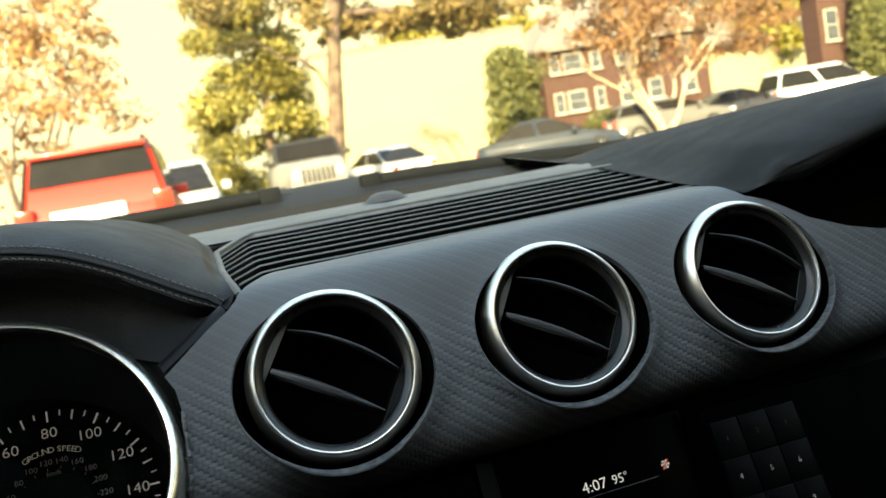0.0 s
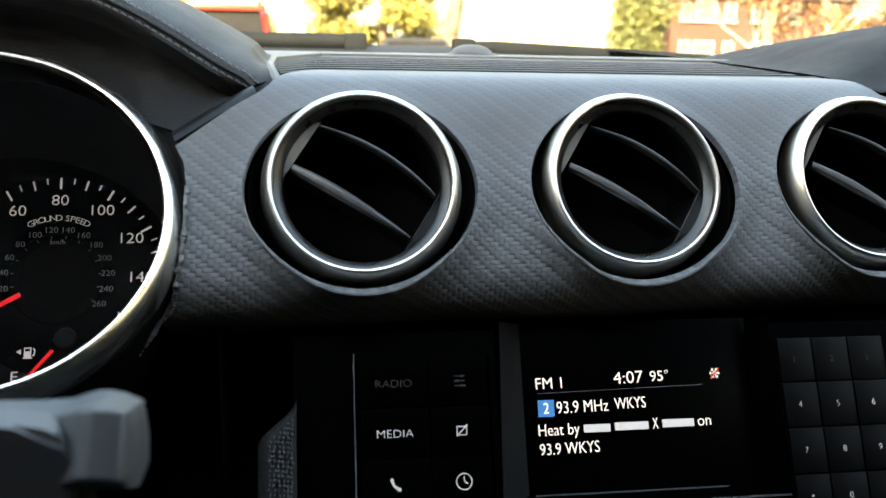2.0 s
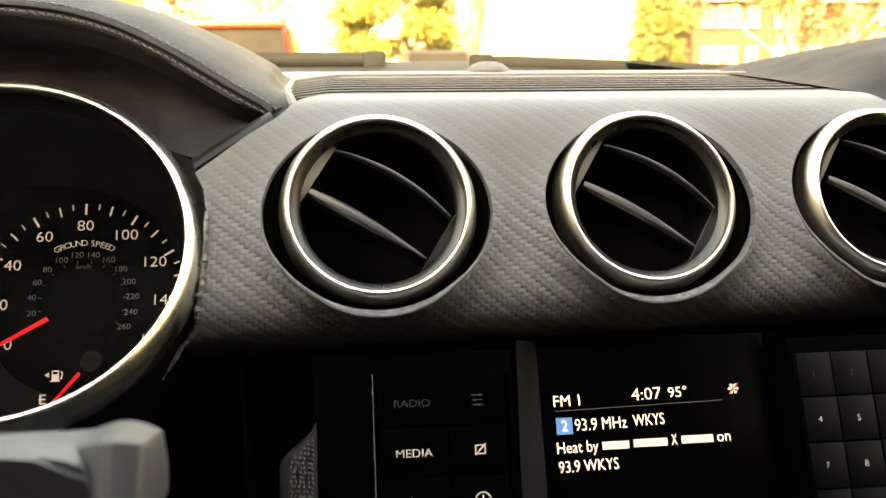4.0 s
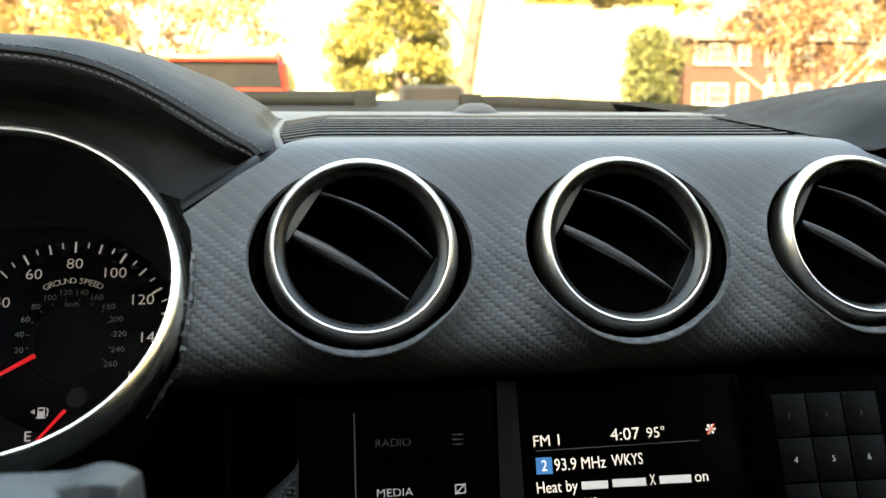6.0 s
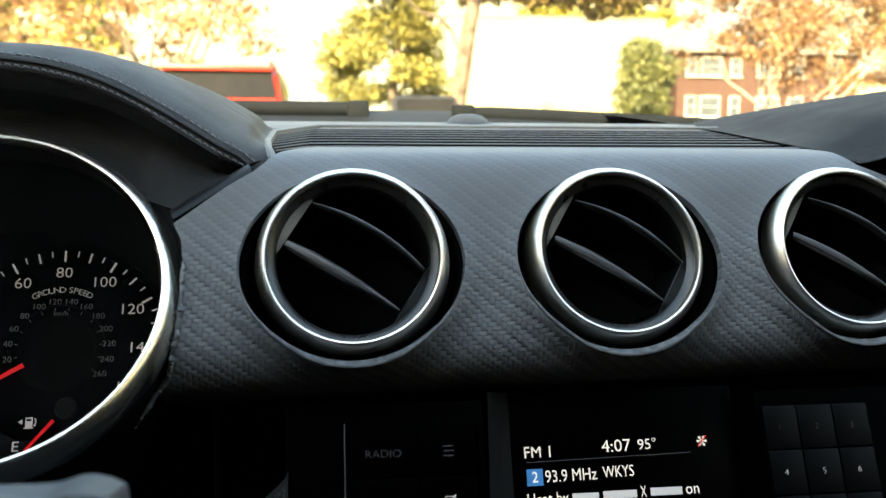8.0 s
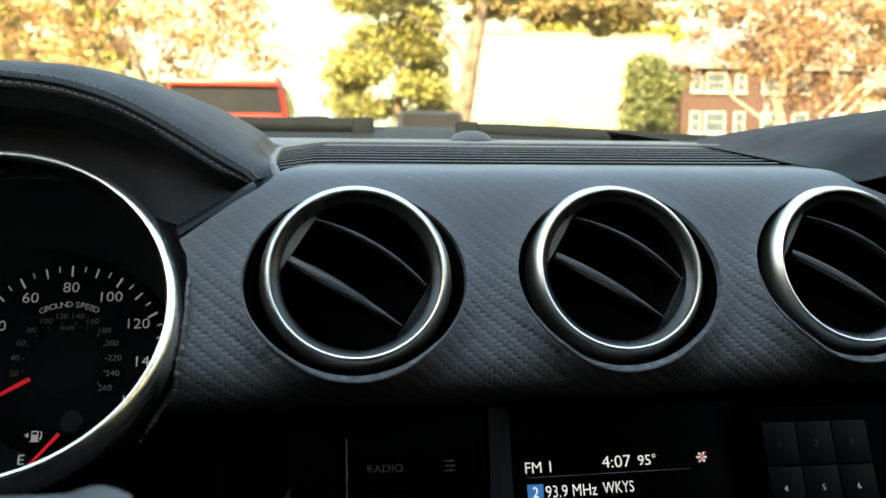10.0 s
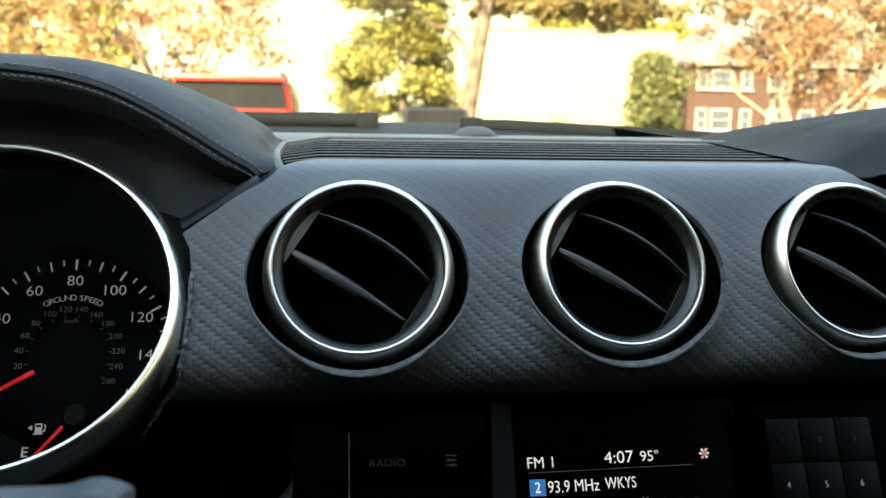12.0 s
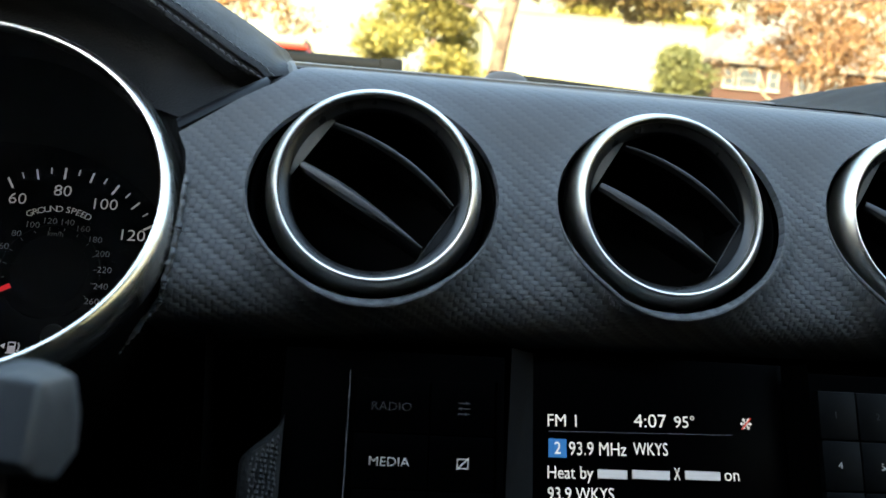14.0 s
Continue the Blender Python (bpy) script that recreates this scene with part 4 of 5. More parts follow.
def hv(z):
    return (z - 0.778) / math.cos(radians(25))


R_X0, R_X1, R_V0, R_V1 = 0.0780, 0.1958, hv(0.7462), hv(0.8120)
for lo, hi in (((-0.002, -0.16, -0.022), (R_X0, 0.034, -0.0030)), ((R_X1, -0.16, -0.022), (0.282, 0.034, -0.0030)), ((R_X0, -0.16, -0.022), (R_X1, R_V0, -0.0030))):
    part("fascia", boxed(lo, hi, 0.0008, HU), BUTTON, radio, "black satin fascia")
# the well that the screen sits in
well = [((R_X0, R_V0, -0.003), (0.0805, R_V1, -0.003), (0.0905, R_V1, -0.0120), (0.0905, R_V0 + 0.0035, -0.0120)),
        ((0.0905, R_V0 + 0.0035, -0.0120), (0.1900, R_V0 + 0.0035, -0.0120), (R_X1, R_V0, -0.003), (R_X0, R_V0, -0.003)),
        ((0.1900, R_V0 + 0.0035, -0.0120), (0.1900, R_V1, -0.0120), (R_X1, R_V1, -0.003), (R_X1, R_V0, -0.003))]
for name, quad in zip(("well_side", "well_sill", "well_side"), well):
    bm = bmesh.new()
    bm.faces.new([bm.verts.new(HU @ Vector(p)) for p in quad])
    # left wall in the paler tone: the light on it put into the colour
    part(name, bm, WELL_LIT if name == "well_side" and quad[0][0] < 0.1 else BUTTON, radio, smooth=False)
part("sill_edge", boxed((0.0930, R_V0 + 0.0030, -0.0118), (0.1740, R_V0 + 0.0036, -0.0105), 0.0002, HU), STALK, radio, "thin grey sill edge", smooth=False)
part("lower_edge", boxed((0.0900, R_V0 - 0.0012, -0.0032), (0.1965, R_V0 - 0.0004, -0.0022), 0.0002, HU), STALK, radio, "thin grey lower edge", smooth=False)
part("trim_strip", boxed((0.0213, -0.14, -0.004), (0.0217, hv(0.8015), 0.0006), 0.0002, HU), GRILLE_PLASTIC, radio, "thin grey upright strip", smooth=False)
part("trim_strip", boxed((0.0746, -0.14, -0.004), (0.0764, hv(0.8000), 0.0002), 0.0004, HU), BUTTON, radio, "dark upright strip", smooth=False)


def legend(text, size, m, wide, material, parent, name="legend", align="CENTER"):
    return part(name, glyphs(text, size, m, wide, 0.00012, align, bold=-0.018), material, parent, smooth=False)


def bars(specs, m, thick=0.0002):
    """A symbol of strokes: x0, y0, x1, y1, width, in millimetres."""
    bm = bmesh.new()
    for x0, y0, x1, y1, w in specs:
        a, b = Vector((x0, y0)) / 1000, Vector((x1, y1)) / 1000
        d = (b - a).normalized()
        n = Vector((-d.y, d.x)) * w / 2000
        prism([tuple(p) for p in (a - n, b - n, b + n, a + n)], 0, thick, m, bm)
    return bm


def ring_strokes(r, w, n=24):
    p = [(r * math.cos(2 * math.pi * i / n), r * math.sin(2 * math.pi * i / n)) for i in range(n + 1)]
    return [(*a, *b, w) for a, b in zip(p, p[1:])]


ROWS_V = [hv(0.7907), hv(0.7733), hv(0.7560), hv(0.7387)]
for r, v in enumerate(ROWS_V):
    for c, (x0, x1) in enumerate(((0.0242, 0.0502), (0.0506, 0.0738))):
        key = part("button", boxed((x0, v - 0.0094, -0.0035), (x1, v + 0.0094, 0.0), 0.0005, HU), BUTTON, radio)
        cx = (0.0367, 0.0627)[c]
        m = HU @ Matrix.Translation((cx, v, 0.00005))
        low = HU @ Matrix.Translation((cx, v - 0.0017, 0.00005))
        if (r, c) == (0, 0):
            legend("RADIO", 0.0030, low, 1.1, INK_OFF, key)
        elif (r, c) == (0, 1):
            part("symbol", bars([(-2.2, 1.9, 2.2, 1.9, 0.35), (-2.2, 0, 2.2, 0, 0.35), (-2.2, -1.9, 2.2, -1.9, 0.35), (0.9, 1.3, 0.9, 2.5, 0.35), (-0.9, -0.6, -0.9, 0.6, 0.35), (0.6, -2.5, 0.6, -1.3, 0.35)], m), INK_OFF, key, smooth=False)
        elif (r, c) == (1, 0):
            legend("MEDIA", 0.0031, low, 1.1, INK_KEY, key)
        elif (r, c) == (1, 1):
            part("symbol", bars([(-1.9, -1.6, -1.9, 1.6, 0.35), (-1.9, 1.6, 1.9, 1.6, 0.35), (1.9, 1.6, 1.9, -1.6, 0.35), (1.9, -1.6, -1.9, -1.6, 0.35), (-2.1, -2.1, 2.2, 2.2, 0.4)], m), INK_KEY, key, smooth=False)
        elif (r, c) == (2, 0):
            part("symbol", bars([(-1.8, 1.6, -0.9, -0.4, 1.0), (-0.9, -0.4, 0.6, -1.5, 1.0), (0.4, -1.6, 1.8, -1.9, 1.3), (-2.0, 1.3, -1.2, 2.2, 1.1)], m), INK_KEY, key, smooth=False)
        elif (r, c) == (2, 1):
            part("symbol", bars(ring_strokes(3.0, 0.4) + [(0, 0, 0, 2.0, 0.4), (0, 0, 1.4, -0.8, 0.4)], m), INK_KEY, key, smooth=False)
PAD_KEYS = ["123", "456", "789", "*0#"]
BOUND_X, BOUND_Z = [0.1972, 0.2126, 0.2288, 0.2450], [0.8026, 0.7859, 0.7692, 0.7525, 0.7358]
for r in range(4):
    for c in range(3):
        key = part("number_key", boxed((BOUND_X[c] + 0.0002, hv(BOUND_Z[r + 1]) + 0.0002, -0.004), (BOUND_X[c + 1] - 0.0002, hv(BOUND_Z[r]) - 0.0002, 0.0002), 0.0006, HU), KEY_BLACK, radio)
        x, v = (0.2040, 0.2208, 0.2366)[c], hv((0.7944, 0.7777, 0.7611, 0.7444)[r])
        legend(PAD_KEYS[r][c], 0.0025, HU @ Matrix.Translation((x, v - 0.00125, 0.00025)), 1.0, INK_OFF if r == 0 else INK_KEY, key)

SC = tilted((0, 0.4000, 0.7762), 24.0) @ Matrix.Rotation(radians(0.0), 4, "Z")
screen = part("screen", boxed((0.0900, -0.043, -0.003), (0.1905, 0.034, -0.0006), 0.0004, SC), SCREEN, radio, "small dark colour screen showing radio text")


def sv(z):
    return (z - 0.7762) / math.cos(radians(24))


def line_text(text, x0, x1, z, cap, material=LIT, slope=0.020):
    """Lettering fitted between two places on the screen."""
    y0 = sv(z)
    bm = glyphs(text, cap, Matrix.Identity(4), 1.0, 0.00012, bold=-0.006)
    lo, hi = min(v.co.x for v in bm.verts), max(v.co.x for v in bm.verts)
    k = (x1 - x0) / (hi - lo)
    bmesh.ops.transform(bm, matrix=SC @ Matrix.Translation((x0, y0, 0)) @ Matrix.Rotation(math.atan(slope), 4, "Z") @ Matrix.Diagonal((k, 1, 1, 1)) @ Matrix.Translation((-lo, 0, -0.0004)), verts=bm.verts)
    return part("screen_text", bm, material, screen, smooth=False)


line_text("FM 1", 0.0965, 0.1076, 0.7820, 0.0046)
line_text("4:07", 0.1300, 0.1428, 0.7830, 0.0050)
line_text("95°", 0.1460, 0.1540, 0.7835, 0.0043)
line_text("93.9 MHz", 0.1047, 0.1268, 0.7727, 0.0049)
line_text("WKYS", 0.1295, 0.1430, 0.7735, 0.0047)
line_text("Heat by", 0.0965, 0.1138, 0.7647, 0.0046)
line_text("X", 0.1452, 0.1476, 0.7657, 0.0046)
line_text("on", 0.1650, 0.1708, 0.7661, 0.0046)
line_text("93.9 WKYS", 0.0966, 0.1217, 0.7577, 0.0046)
for x0, x1, z in ((0.1155, 0.1268, 0.7650), (0.1288, 0.1433, 0.7653), (0.1494, 0.1632, 0.7657)):
    part("text_bar", boxed((x0, sv(z) + 0.0004, -0.0004), (x1, sv(z) + 0.0036, -0.0002), 0, SC @ Matrix.Rotation(0.0, 4, "Z")), LIT_SOFT, screen, "plain white bar for a word", smooth=False)
part("divider", boxed((0.0970, sv(0.7803), -0.0005), (0.1690, sv(0.7805), -0.0003), 0, SC @ Matrix.Translation((0.097, sv(0.7803), 0)) @ Matrix.Rotation(0.020, 4, "Z") @ Matrix.Translation((-0.097, -sv(0.7803), 0))), LIT_LINE, screen, smooth=False)
preset = part("preset_tile", boxed((0.0968, sv(0.7717), -0.0005), (0.1036, sv(0.7779), -0.0003), 0, SC), LIT_BLUE, screen, "blue preset tile", smooth=False)
part("preset_number", glyphs("2", 0.0044, SC @ Matrix.Translation((0.1002, sv(0.7729), -0.0001)), 0.85, align="CENTER"), LIT, preset, smooth=False)
m = SC @ Matrix.Translation((0.1744, sv(0.7858), 0.0))
petals = [stroke for k in range(6) for stroke in ((0.5 * math.cos(1.047 * k), 0.5 * math.sin(1.047 * k), 2.3 * math.cos(1.047 * k), 2.3 * math.sin(1.047 * k), 0.40), (1.8 * math.cos(1.047 * k - 0.33), 1.8 * math.sin(1.047 * k - 0.33), 1.8 * math.cos(1.047 * k + 0.33), 1.8 * math.sin(1.047 * k + 0.33), 0.35))]
star = part("status_symbol", bars(petals, m), LIT, screen, "white star symbol struck through in red", smooth=False)
part("strike", bars([(-1.9, -2.2, 1.9, 2.2, 0.45)], m @ Matrix.Translation((0, 0, 0.0003))), LIT_RED, star, smooth=False)
seat(radio, pose(MID, 0.37, 0.66))


# ---------- steering wheel and stalk ----------
wheel = thing("steering_wheel", "black leather steering wheel with a thick rim", "steering wheel")
WH = tilted((-0.2238, 0.1634, 0.8023), 19.3)
bm = bmesh.new()
R, r = 0.1810, 0.0158
rows = []
for i in range(145):
    a = 2 * math.pi * i / 144
    rows.append([WH @ Vector(((R + r * math.cos(b)) * math.cos(a), (R + r * math.cos(b)) * math.sin(a), r * 1.1 * math.sin(b))) for b in np.linspace(0, 2 * math.pi, 25)])
rim = sheet(rows, bm)
bmesh.ops.remove_doubles(rim, verts=rim.verts, dist=1e-6)
part("rim", rim, RIM_LEATHER, wheel, "black leather rim")
part("hub", lathe([(0.0001, 0.006), (0.045, 0.004), (0.060, -0.006), (0.064, -0.035), (0.050, -0.060)], 60, WH), PLASTIC, wheel, "black hub pad")
for a in (radians(-8), radians(188), radians(270)):
    part("spoke", boxed((0.050, -0.016, -0.030), (R - 0.004, 0.016, -0.012), 0.006, WH @ Matrix.Rotation(a, 4, "Z")), PLASTIC, wheel)
seat(wheel, WH)

column = thing("steering_column", "black plastic steering column cowl", "steering column")
part("cowl", lathe([(0.040, -0.05), (0.046, -0.06), (0.046, -0.20), (0.044, -0.34)], 48, WH), PLASTIC, column)
seat(column, WH)

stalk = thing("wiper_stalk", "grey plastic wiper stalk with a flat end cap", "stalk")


def stalk_section(x, fy, fz, by, bz, cut=0.0007):
    """A slanted six-sided section with eased corners, from its front and back top edges."""
    p = [Vector(q) for q in ((fy, fz), (fy - 0.0068, fz - 0.0112), (fy - 0.0022, fz - 0.0150), (fy + 0.0070, fz - 0.0195), (by + 0.0012, bz - 0.0150), (by + 0.0030, bz - 0.0085), (by, bz))]
    out = []
    for i, q in enumerate(p):
        a, c = (p[i - 1] - q).normalized() * cut, (p[(i + 1) % len(p)] - q).normalized() * cut
        out += [q + a, q + (a + c) * 0.28, q + c]
    return [Vector((x, *q)) for q in out + out[:1]]


lever_rows = smooth_curve([(-0.200, 0.2422, 0.8421, 0.2524, 0.8419), (-0.100, 0.2422, 0.8421, 0.2522, 0.8419), (-0.052, 0.2422, 0.8421, 0.2520, 0.8419), (-0.0430, 0.2418, 0.8421, 0.2518, 0.8419), (-0.0400, 0.2408, 0.8425, 0.2518, 0.8421),
                           (-0.0370, 0.2388, 0.8437, 0.2522, 0.8430), (-0.0345, 0.2372, 0.8449, 0.2526, 0.8433), (-0.0310, 0.2364, 0.8452, 0.2530, 0.8425), (-0.0275, 0.2362, 0.8447, 0.2530, 0.8408)], 60)
rows = [stalk_section(*[float(v) for v in r]) for r in lever_rows]
part("lever", sheet(rows), STALK, stalk, "grey lever flaring into a broad paddle", angle=14)
tip = stalk_section(-0.0275, 0.2362, 0.8447, 0.2530, 0.8408)
heart = sum(tip[:-1], Vector()) / (len(tip) - 1)
cap_rows = [[heart.lerp(p, f) + Vector((push, 0, 0)) for p in tip] for f, push in ((1.0, 0.0), (0.975, 0.0005), (0.93, 0.0008), (0.5, 0.0012), (0.02, 0.0013))]
part("end_cap", sheet(cap_rows), STALK_CAP, stalk, "flat grey end face", angle=30)
part("switch_ring", prism([(-0.200, -0.035), (-0.0345, -0.035), (-0.0348, 0.0012), (-0.0366, 0.0062), (-0.0376, 0.0088), (-0.0386, 0.0106), (-0.0412, 0.0120), (-0.0462, 0.0131), (-0.0512, 0.0138), (-0.075, 0.0148), (-0.200, 0.0150)], -0.2425, -0.2335, pose(0, 0, 0.830, 90), bevel=0.0016), STALK, stalk, "grey rounded switch ring on the lever", angle=50)
# scaled about the camera's eye at 3 s, to fit the camera's view
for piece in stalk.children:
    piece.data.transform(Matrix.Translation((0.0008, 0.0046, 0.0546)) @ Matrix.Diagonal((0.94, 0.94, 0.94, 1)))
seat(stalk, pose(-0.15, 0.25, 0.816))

sensor = thing("sun_sensor", "small dark translucent dome on the dash top", "sensor")
part("dome", lathe([(0.0001, 0.0072), (0.006, 0.0069), (0.011, 0.0054), (0.0145, 0.0028), (0.016, 0.0)], 40, at(0.119, 0.712, 0.9242)), GRILLE_PLASTIC, sensor)
part("collar", lathe([(0.0155, 0.0), (0.0175, 0.0010), (0.0188, 0.0)], 40, at(0.119, 0.712, 0.9242)), STALK, sensor)
seat(sensor, at(0.119, 0.712, 0.9242))

# ---------- windshield, cowl and wipers ----------
glass = clear_mat("windshield_glass", (0.94, 0.96, 0.95), 0.025, 0.01, dust=0.0015)
rows = []
for k in range(9):
    f = k / 8
    rows.append([Vector((MID + 0.74 * g * (1 - 0.12 * f), 0.900 - 0.90 * f - 0.14 * g * g * (1 - 0.5 * f), 0.925 + 0.385 * f + 0.03 * math.sin(math.pi * f))) for g in np.linspace(-1, 1, 17)])
ws = part("windshield", sheet(rows), glass)
ws.visible_shadow = False
tagged(ws, "clear raked glass windshield", "windshield", kind="structure")

cowl = part("cowl", sheet([[Vector((x, y - 0.12 * ((x - MID) / 0.75) ** 2, z - 0.018 * ((x - MID) / 0.75) ** 2 - 0.045 * max(0.0, x - 0.16))) for x in np.linspace(-0.65, 0.93, 60)] for y, z in ((0.895, 0.917), (0.902, 0.926), (0.93, 0.9330), (1.00, 0.9400), (1.08, 0.9430), (1.15, 0.938), (1.20, 0.915))]), COWL)
tagged(cowl, "black plastic cowl below the windshield", "cowl", kind="structure")
bonnet = part("bonnet", sheet([[Vector((x, y, z - 0.10 * ((x - MID) / 0.8) ** 2)) for x in np.linspace(-0.70, 0.98, 24)] for y, z in ((1.15, 0.905), (1.3, 0.905), (1.7, 0.885), (2.1, 0.82), (2.25, 0.72), (2.28, 0.45))]), mat("bonnet_paint", (0.02, 0.02, 0.022), 0.25, coat=0.6))
tagged(bonnet, "dark painted car bonnet ahead of the glass", "bonnet", kind="structure")


def wiper(x0, x1, z0, z1, label):
    """A parked wiper from x0 to x1; z0 and z1 are the heights of the blade at its ends."""
    w = thing("windshield_wiper", label, "wiper", "windshield wipers")
    y = 0.936
    line = lambda f: Vector((x0 + (x1 - x0) * f, y + 0.012 * math.sin(3 * f), z0 + (z1 - z0) * f + 0.002 * math.sin(math.pi * f)))
    part("blade", tube(bmesh.new(), [line(f) for f in np.linspace(0, 1, 16)], [0.0050] + [0.0066] * 14 + [0.0058], 10, squash=1.15), RUBBER, w, "black rubber blade")
    mid, end = line(0.42), line(1.0)
    part("arm", tube(bmesh.new(), [end + Vector((0.03, 0.05, -0.012)), end + Vector((-0.03, 0.03, -0.003)), mid + Vector((0, 0.012, 0.004))], [0.010, 0.006, 0.004], 10), RUBBER, w, "black wiper arm")
    part("bridge", boxed((-0.05, -0.006, -0.006), (0.05, 0.008, 0.005), 0.002, Matrix.Translation(mid)), RUBBER, w)
    part("end_clip", boxed((-0.010, -0.008, -0.0085), (0.012, 0.008, 0.0080), 0.003, Matrix.Translation(end if x1 < MID else line(0.0))), RUBBER, w)
    base = at(end.x + 0.03, end.y + 0.05, end.z - 0.016)
    part("pivot_cap", lathe([(0.0001, 0.012), (0.011, 0.010), (0.014, 0.0)], 24, base), RUBBER, w)
    seat(w, base)


wiper(-0.42, 0.042, 0.9360, 0.9405, "black windshield wiper parked low on the driver's side")
wiper(0.148, 0.62, 0.9375, 0.9155, "black windshield wiper parked low on the passenger's side")

# unseen sheet added to stop light leaking in below the dash
fw = part("firewall", sheet([[Vector((x, y, z)) for x in (-0.70, 0.98)] for y, z in ((0.72, 0.22), (0.72, 0.70), (0.80, 0.90), (0.98, 0.915))]), SHELL, smooth=False)
tagged(fw, "unseen dark bulkhead added behind the dashboard against light leaks", "bulkhead", kind="structure")

# ---------- plain unseen cabin shell that closes the place, its openings sized for the light ---
def shell(name, lo, hi):
    return tagged(part(name, boxed(lo, hi, 0.01), SHELL), "unseen plain cabin shell, shaped to control the light", "cabin lining", kind="structure")


shell("cabin_roof", (-0.66, -1.75, 1.315), (0.94, 0.03, 1.350))
shell("cabin_wall_rear", (-0.72, -1.80, 0.25), (1.00, -1.75, 1.350))
shell("cabin_floor", (-0.72, -1.80, 0.22), (1.00, 0.95, 0.25))
for sgn, name in ((-1, "left"), (1, "right")):
    x = MID + sgn * 0.80
    shell("cabin_wall_" + name, (x - 0.03, -1.75, 0.25), (x + 0.03, 0.98, 1.10))
    shell("cabin_quarter_" + name, (x - 0.03, -1.75, 1.10), (x + 0.03, -0.14 if sgn < 0 else -0.62, 1.315))
    pil = part("pillar_" + name, tube(bmesh.new(), [(x - sgn * 0.04, 0.86, 0.93), (x - sgn * 0.09, 0.56, 1.12), (x - sgn * 0.14, 0.08, 1.32)], 0.035, 10), SHELL)
    tagged(pil, "dark grey windshield pillar", "pillar", kind="structure")

# ---------- outside: ground, sky and distance ----------
ground = part("ground", sheet([[Vector((x, y, 0)) for x in (-700, -60, -20, 0, 20, 60, 700)] for y in (-300, -20, 10, 30, 60, 120, 1500)]), ASPHALT, smooth=False)
tagged(ground, "grey sunlit asphalt car park", "ground", kind="structure")
haze = bpy.data.materials.new("bright_hazy_sky")
haze.use_nodes = True
hb = haze.node_tree
hb.nodes.remove(hb.nodes["Principled BSDF"])
em = hb.nodes.new("ShaderNodeEmission")
em.inputs[0].default_value, em.inputs[1].default_value = (1.0, 0.968, 0.72, 1), 0.18
hb.links.new(em.outputs[0], hb.nodes["Material Output"].inputs[0])
bd = part("backdrop", sheet([[Vector((900 * math.sin(a), 900 * math.cos(a), z)) for a in np.linspace(-math.pi, math.pi, 97)] for z in (-20, 380)]), haze, smooth=False)
tagged(bd, "pale bright hazy sky near the horizon", "sky", kind="structure")

# ---------- plants ----------
# strong mottling: dappled light on the trunk put into the bark's colour
BARK = mat("bark", (0.115, 0.080, 0.060), 0.9, var=(3.5, 0.75), bump=(14, 0.9, 0.03))
PALE_BARK = mat("pale_bark", (0.46, 0.37, 0.27), 0.85, var=(2.5, 0.25), bump=(14, 0.5, 0.01))


def leaf_mat(name, a, b):
    """Leaves that differ one from another, and let some light through."""
    m = bpy.data.materials.new(name)
    m.use_nodes = True
    nt = m.node_tree
    p = nt.nodes["Principled BSDF"]
    geo = nt.nodes.new("ShaderNodeNewGeometry")
    tc = nt.nodes.new("ShaderNodeTexCoord")
    nz = nt.nodes.new("ShaderNodeTexNoise")
    nz.inputs["Scale"].default_value = 0.9
    nt.links.new(tc.outputs["Object"], nz.inputs["Vector"])
    add = nt.nodes.new("ShaderNodeMath")
    add.operation = "MULTIPLY_ADD"
    add.inputs[1].default_value, add.inputs[2].default_value = 0.6, -0.05
    nt.links.new(geo.outputs["Random Per Island"], add.inputs[0])
    sm = nt.nodes.new("ShaderNodeMath")
    nt.links.new(add.outputs[0], sm.inputs[0])
    nt.links.new(nz.outputs["Fac"], sm.inputs[1])
    mr = nt.nodes.new("ShaderNodeMapRange")
    mr.inputs["From Min"].default_value, mr.inputs["From Max"].default_value = 0.35, 1.0
    nt.links.new(sm.outputs[0], mr.inputs["Value"])
    mx = nt.nodes.new("ShaderNodeMix")
    mx.data_type = "RGBA"
    mx.inputs[6].default_value, mx.inputs[7].default_value = (*a, 1), (*b, 1)
    nt.links.new(mr.outputs[0], mx.inputs[0])
    nt.links.new(mx.outputs[2], p.inputs["Base Color"])
    p.inputs["Roughness"].default_value = 0.55
    tl = nt.nodes.new("ShaderNodeBsdfTranslucent")
    nt.links.new(mx.outputs[2], tl.inputs[0])
    ms = nt.nodes.new("ShaderNodeMixShader")
    ms.inputs[0].default_value = 0.35
    nt.links.new(p.outputs[0], ms.inputs[1])
    nt.links.new(tl.outputs[0], ms.inputs[2])
    nt.links.new(ms.outputs[0], nt.nodes["Material Output"].inputs[0])
    return m


GREEN = leaf_mat("green_leaves", (0.090, 0.096, 0.030), (0.43, 0.375, 0.115))
DARK_GREEN = leaf_mat("evergreen_leaves", (0.060, 0.074, 0.030), (0.20, 0.20, 0.075))
OLIVE = leaf_mat("olive_leaves", (0.115, 0.098, 0.038), (0.34, 0.24, 0.095))
AUTUMN = leaf_mat("autumn_leaves", (0.105, 0.048, 0.026), (0.36, 0.200, 0.092))
GOLD = leaf_mat("golden_leaves", (0.22, 0.105, 0.050), (0.54, 0.345, 0.165))
YELLOW_GREEN = leaf_mat("yellow_green_leaves", (0.16, 0.15, 0.03), (0.34, 0.29, 0.06))


